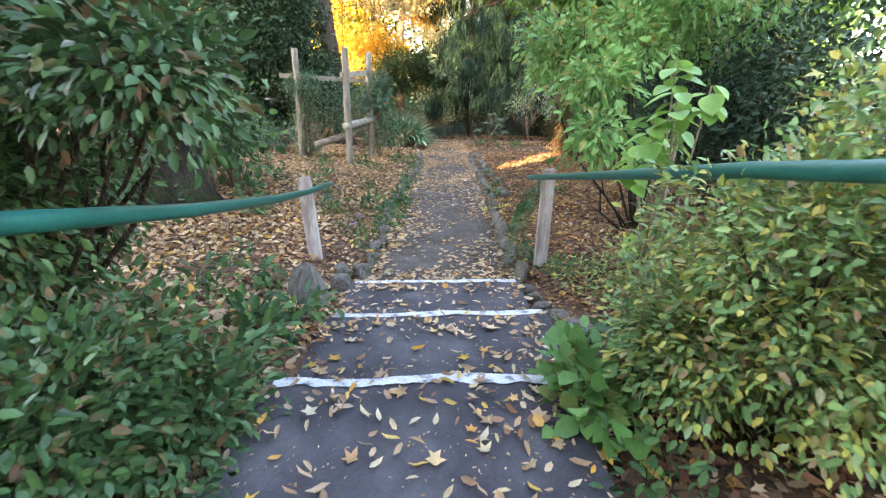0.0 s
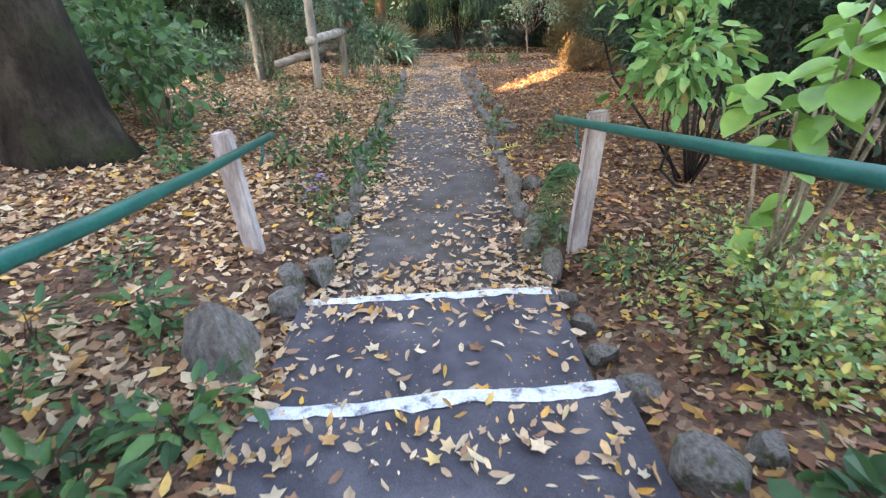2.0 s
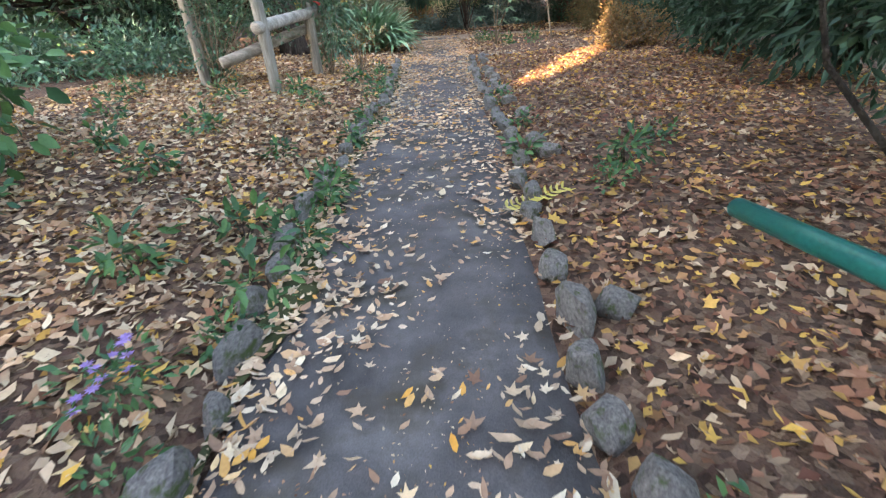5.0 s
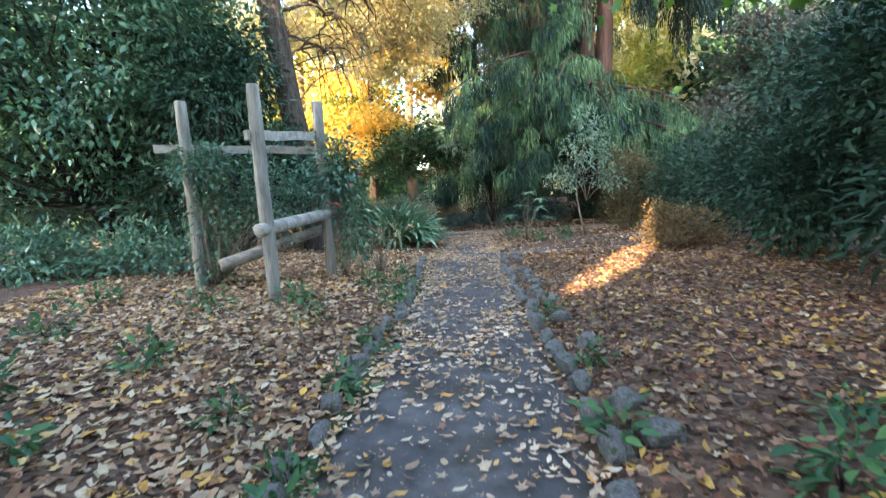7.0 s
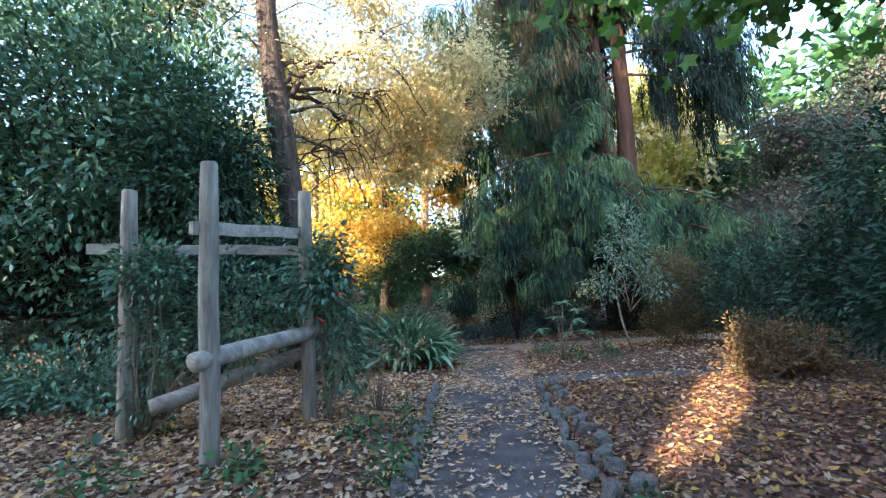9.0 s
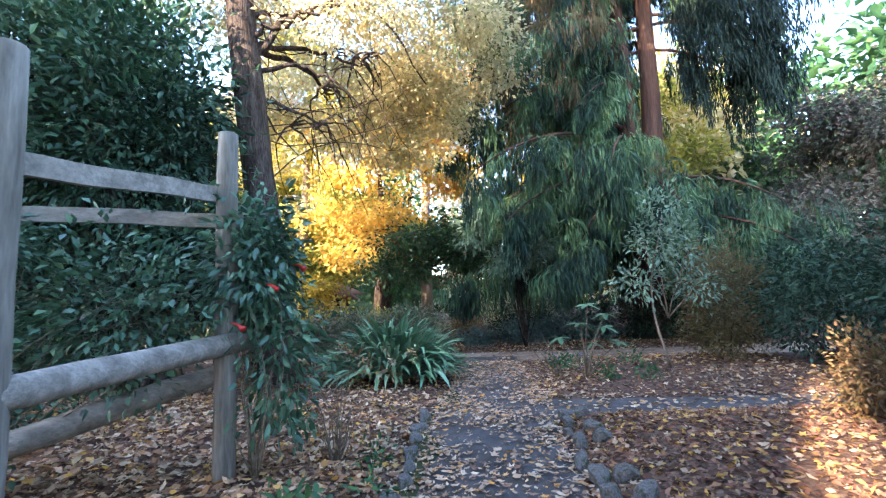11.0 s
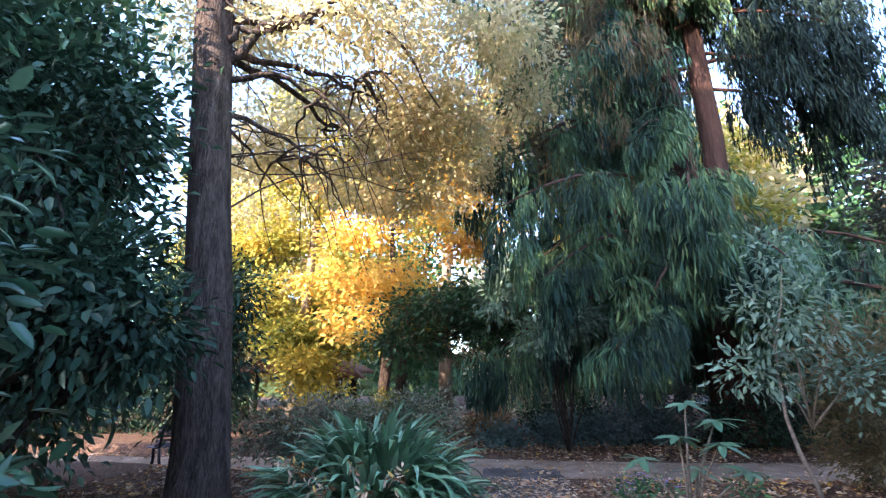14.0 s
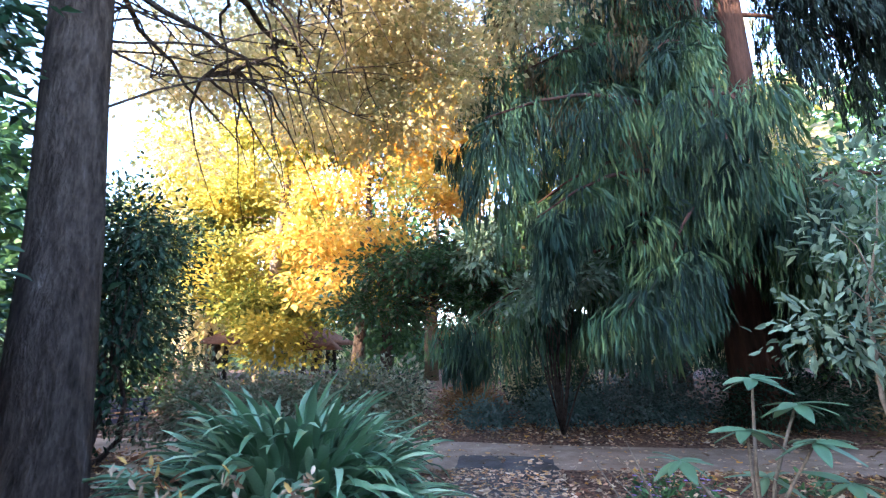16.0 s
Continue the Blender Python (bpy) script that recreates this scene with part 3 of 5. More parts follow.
# ---- the timber trellis ----
def round_post(ob, name, p, q, r, material, label="", lump=0.12, sides=14):
    g = Geo()
    p, q = Vector(p) - ob.location, Vector(q) - ob.location
    n = 7
    pts = [p.lerp(q, i / n) + Vector(noise.noise_vector(p.lerp(q, i / n) * 2)) * 0.012 for i in range(n + 1)]
    g.tube([pts[0] - (pts[1] - pts[0]) * 0.05] + pts + [pts[-1] + (pts[-1] - pts[-2]) * 0.03], [r * 0.86] + [r] * (n - 1) + [r * 0.97, r * 0.9, r * 0.82], sides, lump)
    part(name, g.mesh(name, material), ob, label)


trellis = root("trellis", (-2.9, 10.8, 0.2), "weathered timber trellis of round posts, planks and logs", "trellis")
PA, PB, PC = (-3.85, 10.82), (-2.36, 10.0), (-2.03, 11.53)
for (px, py), top in ((PA, 3.05), (PB, 3.0), (PC, 3.06)):
    round_post(trellis, "post", (px, py, ground_z(px, py) - 0.2), (px, py, top), 0.088, M_TIMBER, "round weathered post")


def plank(ob, a, b, h, t, lab="weathered grey plank"):
    a, b = Vector(a), Vector(b)
    d = (b - a).normalized()
    s = d.cross(Vector((0, 0, 1))).normalized()
    bm = bmesh.new()
    rings = []
    for i in range(7):
        p = a.lerp(b, i / 6) + Vector((0, 0, 0.008 * math.sin(i * 2.1))) - ob.location
        rings.append([bm.verts.new(p + s * u * t / 2 + Vector((0, 0, v * h / 2))) for u, v in ((-1, -1), (1, -1), (1, 1), (-1, 1))])
    for p, q in zip(rings, rings[1:]):
        for k in range(4):
            bm.faces.new((p[k], p[(k + 1) % 4], q[(k + 1) % 4], q[k]))
    bm.faces.new(rings[0][::-1]), bm.faces.new(rings[-1])
    bmesh.ops.recalc_face_normals(bm, faces=bm.faces)
    me = bpy.data.meshes.new("plank")
    bm.to_mesh(me)
    bm.free()
    me.materials.append(M_LOG)
    part("plank", me, ob, lab)


plank(trellis, (-2.46, 9.88, 2.37), (-2.06, 11.62, 2.54), 0.13, 0.05)
plank(trellis, (-4.28, 10.72, 2.39), (-1.95, 11.64, 2.31), 0.12, 0.04)
round_post(trellis, "log_rail", (-2.40, 9.84, 1.15), (-1.86, 11.95, 1.31), 0.09, M_LOG, "round weathered log rail with cracks")
round_post(trellis, "log_rail", (-3.40, 10.62, 0.62), (-2.06, 11.75, 1.05), 0.09, M_LOG, "rough weathered lower log")


# ---- plants ----
def shrub(name, label, category, place, blobs, leaf, leaf_size, width, per, spread, mats=None, stems=5, stem_mat=None, stem_r=0.02, shape=QUAD,
          droop=0.2, out=0.6, seed=1, group="", shell=0.45, foliage_name="foliage"):
    """A bush: stems and one mass of leaves. blobs: (centre, radii, clump count) from the base."""
    ob = root(name, place, label, category, group)
    Vs, Fs, off, tips = [], [], 0, []
    for i, (c, r, n) in enumerate(blobs):
        C, d = clumps(c, r, n, seed + 11 * i, shell)
        low = C[:, 2] > 0.03
        C, d = C[low], d[low]
        V, F = foliage(C, d, per, spread, leaf_size, width, droop, out, shape, seed + i)
        Vs.append(V), Fs.append(F + off)
        off += len(V)
        tips += [tuple(C[k]) for k in range(0, len(C), max(1, len(C) // max(1, stems)))]
    V = np.concatenate(Vs)
    V[:, 2] = np.maximum(V[:, 2], 0.01)
    part(foliage_name, mesh_of(foliage_name, V, np.concatenate(Fs), leaf), ob)
    if stems:
        if stem_r < 0.008:
            g = Geo()
            limbs(g, (0, 0, -0.04), tips, stem_r, seed, 0.08, 3, 4)
            tagged(part("stalk", g.mesh("stalk", stem_mat or M_BARK), ob), kind="stuff")
        elif stem_r >= 0.03:
            boughs(ob, "bough", (0, 0, -0.08), tips, stem_r, seed, stem_mat or M_BARK)
        else:
            stalks(ob, "stem", (0, 0, -0.08), tips, stem_r, seed, stem_mat or M_BARK)
    return ob


def at(x, y):
    return (x, y, ground_z(x, y))


def tree(name, label, place, trunk_pts, trunk_r, bark, blobs, leaf, leaf_size, width, per, spread, branch_n=14, branch_r=0.06, droop=0.2, out=0.5, seed=1, shape=QUAD, fork=None, shell=0.4, lump=0.25, sides=14, lobes=0, flat=0.75):
    ob = root(name, place, label, "tree")
    g = Geo()
    g.tube(trunk_pts, trunk_r, sides, lump)
    part("trunk", g.mesh("trunk", bark), ob)
    Vs, Fs, off = [], [], 0
    leaf_size, per, spread = leaf_size * 1.25, int(per * 1.7), spread * 1.25
    if lobes:
        lr, split = random.Random(seed), []
        for c, r, n in blobs:
            for j in range(lobes):
                a, e, q = lr.uniform(0, 6.283), lr.uniform(-1, 1), lr.uniform(0.5, 0.8)
                w = math.sqrt(1 - e * e)
                s = lr.uniform(0.34, 0.52)
                split.append(((c[0] + r[0] * q * w * math.cos(a), c[1] + r[1] * q * w * math.sin(a), c[2] + r[2] * q * e), (r[0] * s, r[1] * s, r[2] * s * 0.7), max(8, int(n * 0.85 / lobes))))
        blobs = split
        branch_n = max(3, branch_n // 3)
    for i, (c, r, n) in enumerate(blobs):
        C, d = clumps(c, r, n, seed + 17 * i, shell)
        V, F = foliage(C, d, per, spread, leaf_size, width, droop, out, shape, seed + i, flat=flat)
        Vs.append(V), Fs.append(F + off)
        off += len(V)
        k = max(1, len(C) // max(1, branch_n))
        if lobes and i % 6:
            continue
        start = min(trunk_pts[1:], key=lambda p: (Vector(p) - (Vector(c) - Vector((0, 0, r[2] * 0.8)))).length)
        if lobes:
            up = sorted(trunk_pts[2:], key=lambda p: abs(p[2] - (c[2] - 0.45 * math.hypot(c[0] - p[0], c[1] - p[1]))))
            lo, hi = Vector(up[0]), Vector(up[1])
            start = lo.lerp(hi, (i * 0.37) % 1.0 * 0.8)
            boughs(ob, "bough", start, [tuple(C[j]) for j in range(0, len(C), max(1, len(C) // 5))][:5], branch_r * 0.4, seed + i, bark, 0.12, 1)
            continue
        boughs(ob, "bough", start, [tuple(C[j]) for j in range(0, len(C), k)][:branch_n], branch_r, seed + i, bark)
    if blobs:
        part("crown", mesh_of("crown", np.concatenate(Vs), np.concatenate(Fs), leaf), ob)
    return ob


# bushes beside the steps
shrub("azalea_bush", "dense green azalea bush with a few rusty leaves", "bush", at(-1.95, 0.25), [((0, 0, 0.85), (0.62, 0.75, 0.95), 330), ((0.25, -0.55, 0.75), (0.5, 0.5, 0.75), 200), ((-0.8, 0.3, 0.9), (0.6, 0.8, 1.0), 200), ((0.72, -0.4, 1.40), (0.34, 0.5, 0.36), 150), ((1.22, -0.75, 1.28), (0.2, 0.26, 0.22), 60)],
      G_AZALEA, 0.055, 0.5, 25, 0.075, stems=10, shape=OVAL, seed=3)
shrub("low_hedge", "low green hedge growing round the handrail", "hedge", at(-1.05, -0.85), [((0, 0, 0.22), (0.36, 0.75, 0.40), 330), ((0.26, 0.35, 0.05), (0.2, 0.5, 0.2), 110)],
      G_AZALEA, 0.05, 0.6, 24, 0.06, stems=8, shape=OVAL, seed=5)
shrub("clipped_hedge", "green and golden small-leaved clipped hedge", "hedge", at(1.55, -0.45), [((0, 0, 0.6), (0.55, 0.7, 0.82), 440), ((-0.3, 0.12, 0.25), (0.32, 0.45, 0.38), 190), ((0.65, -0.05, 0.78), (0.7, 0.65, 0.82), 300)],
      G_HEDGE, 0.041, 0.52, 32, 0.06, stems=10, shape=OVAL, seed=8)
shrub("ground_cover", "dense leafy green ground cover beside the steps", "plant", at(1.72, 1.2), [((0, 0, 0.12), (0.42, 0.62, 0.30), 120), ((0.5, 0.2, 0.16), (0.45, 0.6, 0.34), 100)], G_HEDGE, 0.046, 0.6, 14, 0.06, stems=8, stem_r=0.005, shape=OVAL, seed=12)
shrub("ground_cover", "thin yellowing ground cover over fallen leaves", "plant", at(1.55, 2.1), [((0, 0, 0.05), (0.4, 0.6, 0.16), 70), ((0.7, 0.5, 0.08), (0.5, 0.6, 0.2), 70)], G_HEDGE, 0.045, 0.5, 9, 0.06, stems=8, stem_r=0.005, shape=OVAL, seed=15)
for k, (x, y, r) in enumerate(((-0.80, 0.80, 0.2), (-0.98, 0.50, 0.2), (-1.42, 1.62, 0.2), (-1.75, 1.3, 0.2))):
    shrub("hellebore", "low dark green plant with long leathery leaves", "plant", at(x, y), [((0, 0, r * 0.55), (r * 0.75, r * 0.75, r * 0.5), 9)], G_HERB, 0.13, 0.36, 3, 0.03, stems=6, stem_r=0.006, shape=OVAL, seed=260 + k, group="leathery plants beside the steps", droop=0.35, out=1.1)
shrub("ground_cover", "broad-leaved green herb beside the top step", "plant", at(0.86, -0.22), [((0, 0, 0.12), (0.2, 0.36, 0.2), 60)], G_HYDR_MASS, 0.10, 0.75, 5, 0.05, stems=6, stem_r=0.006, shape=OVAL, seed=13)
shrub("ground_cover", "broad-leaved green herb beside the steps", "plant", at(1.35, 0.15), [((0, 0, 0.1), (0.3, 0.4, 0.16), 60)], G_HERB, 0.10, 0.75, 4, 0.05, stems=6, stem_r=0.006, shape=OVAL, seed=14)
for k, (x, y, s) in enumerate(((-0.72, -0.35, 0.2), (-0.68, -0.9, 0.2), (0.95, -0.8, 0.2), (0.9, -1.2, 0.22), (-0.7, -1.3, 0.2), (-0.75, 0.85, 0.22), (-0.98, 0.65, 0.2), (-1.25, 1.5, 0.16), (-0.85, 0.2, 0.22), (-1.5, 0.9, 0.15), (-1.9, 2.3, 0.2), (-0.80, 3.3, 0.14), (-0.72, 4.1, 0.16), (1.15, 3.0, 0.2), (1.35, 2.3, 0.2),
                               (-0.78, 5.3, 0.15), (-0.7, 6.3, 0.17), (-1.3, 6.8, 0.16), (-2.4, 7.6, 0.22), (-3.2, 7.0, 0.25), (-2.9, 9.3, 0.3), (-2.0, 9.8, 0.22), (-1.5, 9.0, 0.2), (-0.75, 9.9, 0.18), (-0.8, 11.4, 0.2), (-1.2, 10.9, 0.24),
                               (-1.0, 12.2, 0.2), (-4.0, 8.4, 0.3), (-4.6, 9.6, 0.34), (1.25, 7.7, 0.14), (1.6, 5.6, 0.13), (2.3, 6.5, 0.15), (1.2, 9.2, 0.15), (2.2, 16.3, 0.25), (1.6, 17.6, 0.25), (2.9, 16.2, 0.22), (3.1, 18.0, 0.3), (-2.2, 13.0, 0.25), (-3.0, 5.2, 0.3), (-2.6, 4.3, 0.25))):
    shrub("small_herb", "low green herb growing through fallen leaves", "plant", at(x, y), [((0, 0, s * 0.35), (s, s, s * 0.7), 22)], G_HERB, 0.06 + 0.03 * (s > 0.2), 0.5, 5, 0.05, stems=5, stem_r=0.004, shape=OVAL, seed=40 + k, group="herbs in the leaf litter")
for k, (x, y, s) in enumerate(((-0.70, 4.5, 0.2), (-0.62, 5.0, 0.22), (-0.66, 5.7, 0.2), (-0.60, 6.0, 0.18), (-1.05, 5.1, 0.2), (-0.68, 7.4, 0.2), (-0.66, 8.4, 0.22), (-0.72, 10.4, 0.24), (-1.5, 4.6, 0.18), (-2.2, 6.2, 0.2), (1.1, 6.6, 0.15), (1.85, 6.0, 0.18))):
    shrub("edging_plant", "dark green broad-leaved plant at the rock edging", "plant", at(x, y), [((0, 0, s * 0.5), (s, s, s * 0.8), 20)], G_HERB, 0.105, 0.42, 4, 0.06, stems=5, stem_r=0.005, shape=OVAL, seed=240 + k, group="plants along the edging", droop=0.4)
# fern over the handrail post
fern = root("fern", at(1.06, 2.56), "feathery green fern hanging on the rail post", "fern")
frng = np.random.default_rng(4)
for k in range(7):
    a = 2.2 + k * 0.32
    L = 0.55 + 0.25 * frng.random()
    pts = [Vector((math.cos(a) * L * f * 0.38, math.sin(a) * L * f * 0.42 - 0.07, 0.80 + 0.20 * f - 0.95 * f * f)) for f in np.linspace(0, 1, 30)]
    P = np.array([p for p in pts for s in (-1, 1)])
    tang = Vector((math.cos(a), math.sin(a), 0))
    side = np.array([(-tang.y * s, tang.x * s, -0.25) for p in pts for s in (-1, 1)]) + np.array(tang) * 0.5
    size = np.array([0.10 * (1 - 0.85 * abs(f - 0.3)) for f in np.linspace(0, 1, 30) for s in (-1, 1)])
    V, F = leaves(P, side, size, size * 0.15, OVAL)
    g = Geo()
    g.tube(pts, [0.005 - 0.00015 * i for i in range(30)], 5)
    g.add(V, F)
    part("frond", g.mesh("frond", G_HERB, False), fern)

# hydrangeas on the right bank
def big_leaf(size, width):
    n = 9
    V, F = [], []
    for i in range(n):
        f = i / (n - 1)
        w = width * (math.sin(math.pi * min(1, f ** 0.8)) ** 0.8 if 0 < f < 1 else 0.02)
        dz = -0.18 * f * f
        V += [(f * size, -w * size / 2, (dz + 0.10 * w) * size), (f * size, -w * size / 4, (dz + 0.035) * size), (f * size, 0, dz * size), (f * size, w * size / 4, (dz + 0.035) * size), (f * size, w * size / 2, (dz + 0.10 * w) * size)]
        if i:
            b = 5 * i
            for k in range(4):
                F.append((b - 5 + k, b - 4 + k, b + 1 + k, b + k))
    return V, F


HYD = [mesh_of("leaf", *big_leaf(1.0, w), G_HYDR, True) for w in (0.78, 0.70, 0.85)]
hydrangea = root("hydrangea", at(1.9, 1.75), "hydrangea with large bright green leaves beside the handrail", "shrub")
hrng = random.Random(3)
for k, (tx, ty, tz) in enumerate(((1.74, 1.50, 1.52), (1.60, 1.45, 1.36), (2.06, 1.80, 1.62), (1.74, 1.22, 1.84), (1.92, 2.18, 1.42), (2.08, 1.45, 1.90), (1.88, 1.62, 2.08), (1.66, 1.36, 1.68), (1.86, 1.70, 0.70), (2.15, 1.95, 0.80), (2.3, 2.2, 1.75))):
    top = Vector((tx, ty, tz)) - hydrangea.location
    g = Geo()
    g.tube([Vector((top.x * 0.15, top.y * 0.15, -0.05)), Vector((top.x * 0.5 + 0.05, top.y * 0.6, top.z * 0.45)), top], [0.014, 0.010, 0.006], 7)
    part("stem", g.mesh("stem", M_TWIG), hydrangea)
    for j in range(8):
        a = j * math.pi / 2 + (0.78 if (j // 2) % 2 else 0) + hrng.uniform(-0.3, 0.3) + k
        lf = new("leaf", HYD[hrng.randrange(3)])
        lf.parent = hydrangea
        s = hrng.uniform(0.14, 0.20)
        lf.location = top - Vector((0, 0, 0.06 * (j // 2))) + Vector((math.cos(a), math.sin(a), 0)) * 0.03
        lf.rotation_euler = (hrng.uniform(-0.4, 0.4), hrng.uniform(0.1, 0.75), a)
        lf.scale = (s, s, s)
shrub("hydrangea_bush", "green leafy bush with some yellowed leaves over the rail end", "bush", at(2.75, 4.0), [((-1.08, -1.35, 1.32), (0.24, 0.34, 0.18), 30), ((-1.0, -1.0, 1.85), (0.4, 0.45, 0.28), 44), ((-0.5, 0.0, 2.35), (0.75, 0.8, 0.40), 100), ((-1.15, 0.4, 2.30), (0.5, 0.6, 0.5), 80),
      ((0.3, 0.1, 3.0), (1.0, 1.0, 0.55), 140), ((1.0, 1.0, 2.8), (1.2, 1.2, 0.7), 140)],
      G_HYDR_MASS, 0.10, 0.56, 13, 0.11, stems=2, stem_mat=M_BARK_DARK, stem_r=0.018, shape=OVAL, seed=21, droop=0.5)
shrub("dark_bush", "dark glossy shrub behind the hydrangeas", "bush", at(4.6, 3.8), [((0, 0, 1.5), (1.2, 2.6, 1.7), 520), ((-0.4, 1.6, 1.1), (1.0, 1.4, 1.1), 220)], G_DARK, 0.11, 0.45, 14, 0.16, stems=14, seed=24)

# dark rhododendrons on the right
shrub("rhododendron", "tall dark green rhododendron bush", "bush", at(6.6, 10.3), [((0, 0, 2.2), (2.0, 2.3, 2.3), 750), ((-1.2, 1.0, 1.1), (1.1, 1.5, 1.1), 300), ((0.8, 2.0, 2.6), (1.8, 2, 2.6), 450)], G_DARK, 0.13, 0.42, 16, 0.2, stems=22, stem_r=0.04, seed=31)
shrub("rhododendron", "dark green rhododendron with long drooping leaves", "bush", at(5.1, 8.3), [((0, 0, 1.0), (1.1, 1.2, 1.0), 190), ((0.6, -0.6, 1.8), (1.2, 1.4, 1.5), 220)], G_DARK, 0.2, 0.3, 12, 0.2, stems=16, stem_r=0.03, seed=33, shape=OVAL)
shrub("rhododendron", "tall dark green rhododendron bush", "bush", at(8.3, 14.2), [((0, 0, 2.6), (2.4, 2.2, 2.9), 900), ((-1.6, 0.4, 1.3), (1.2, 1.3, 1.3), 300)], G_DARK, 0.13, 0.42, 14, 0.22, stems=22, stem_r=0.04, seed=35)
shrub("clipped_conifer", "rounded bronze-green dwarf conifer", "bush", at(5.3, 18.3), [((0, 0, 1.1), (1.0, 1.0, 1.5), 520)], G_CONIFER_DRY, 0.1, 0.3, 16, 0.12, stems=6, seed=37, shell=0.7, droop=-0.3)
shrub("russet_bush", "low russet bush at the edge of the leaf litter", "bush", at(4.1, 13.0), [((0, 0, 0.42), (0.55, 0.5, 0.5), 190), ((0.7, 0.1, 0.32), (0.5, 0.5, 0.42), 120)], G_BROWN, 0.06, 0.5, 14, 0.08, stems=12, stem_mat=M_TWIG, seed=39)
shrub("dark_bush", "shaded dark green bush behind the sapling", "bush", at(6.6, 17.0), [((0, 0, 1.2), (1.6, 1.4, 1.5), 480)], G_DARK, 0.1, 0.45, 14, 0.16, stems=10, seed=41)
shrub("blue_bush", "bluish green bush beside the side path", "bush", at(7.2, 14.0), [((0, 0, 0.7), (0.9, 0.8, 0.9), 200)], G_BLUE, 0.09, 0.5, 12, 0.12, stems=8, seed=43)

# camellias on the left
shrub("camellia", "tall dark green camellia with glossy leaves", "tree", at(-8.0, 15.0), [((0, 0, 5.2), (3.0, 2.6, 4.6), 720), ((-3.6, -1.6, 5.0), (3.0, 2.6, 4.6), 700), ((1.9, 0.3, 4.8), (1.7, 1.8, 3.4), 380), ((-0.5, 0.5, 9.6), (3.4, 2.4, 2.0), 210), ((-4, 1, 1.5), (3, 2, 1.5), 260), ((0.5, 1.2, 1.5), (3, 1.6, 1.4), 260)],
      G_CAMELLIA, 0.18, 0.46, 25, 0.28, stems=26, stem_r=0.09, stem_mat=M_BARK_DARK, seed=51, foliage_name="crown")
# Camellias in the rhododendron's darker leaf: their shade is put into the colour.
shrub("camellia", "camellia bough with glossy drooping leaves in a shade-dark colour", "shrub", at(-4.9, 14.2), [((0.5, 0.3, 2.1), (1.4, 1.0, 1.0), 290), ((-0.6, 0.3, 3.6), (1.5, 1.3, 2.0), 380), ((1.4, 0.5, 1.8), (0.55, 0.5, 0.5), 60), ((-1.6, 0.3, 1.6), (1.4, 1.0, 1.4), 180), ((0.85, 0.6, 2.5), (0.5, 0.4, 0.8), 55), ((0.0, 0.7, 4.2), (0.9, 0.7, 1.3), 130)], G_DARK, 0.15, 0.42, 11, 0.19, stems=22, stem_r=0.05, stem_mat=M_BARK_DARK, seed=53, shape=OVAL, droop=0.6)
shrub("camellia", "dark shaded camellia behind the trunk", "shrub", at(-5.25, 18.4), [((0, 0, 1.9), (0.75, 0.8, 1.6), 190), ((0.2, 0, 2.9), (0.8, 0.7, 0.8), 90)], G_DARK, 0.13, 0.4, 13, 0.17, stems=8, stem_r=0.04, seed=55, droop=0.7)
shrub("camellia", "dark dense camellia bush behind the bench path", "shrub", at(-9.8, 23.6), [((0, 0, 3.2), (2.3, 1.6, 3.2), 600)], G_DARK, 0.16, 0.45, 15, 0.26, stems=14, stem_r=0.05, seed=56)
shrub("fern_bank", "bright green undergrowth in the camellia shade", "plant", at(-8.2, 11.6), [((0, 0, 0.4), (2.6, 1.3, 0.6), 420), ((2.5, 0.4, 0.3), (1.4, 1.0, 0.45), 200)], G_CAMELLIA, 0.12, 0.4, 11, 0.16, stems=10, stem_r=0.01, seed=57)
shrub("undergrowth", "low dark undergrowth round the oak", "plant", at(-5.6, 6.6), [((0, 0, 0.4), (1.4, 1.6, 0.6), 240), ((-1.5, -1.5, 0.5), (1.5, 1.8, 0.8), 240)], G_AZALEA, 0.12, 0.45, 11, 0.15, stems=10, stem_r=0.01, seed=59)
shrub("viburnum", "young shrub with broad green leaves", "shrub", at(-3.5, 5.9), [((0, 0, 0.95), (0.7, 0.7, 0.8), 80), ((-1.2, 0.8, 1.2), (1.2, 0.9, 1.0), 120)], G_HERB, 0.15, 0.7, 7, 0.16, stems=14, stem_mat=M_TWIG, stem_r=0.014, shape=OVAL, seed=61)
shrub("dark_bush", "dark bush behind the oak trunk", "bush", at(-7.4, 4.6), [((0, 0, 1.3), (1.5, 2.4, 1.7), 420)], G_AZALEA, 0.12, 0.45, 13, 0.2, stems=10, seed=63)

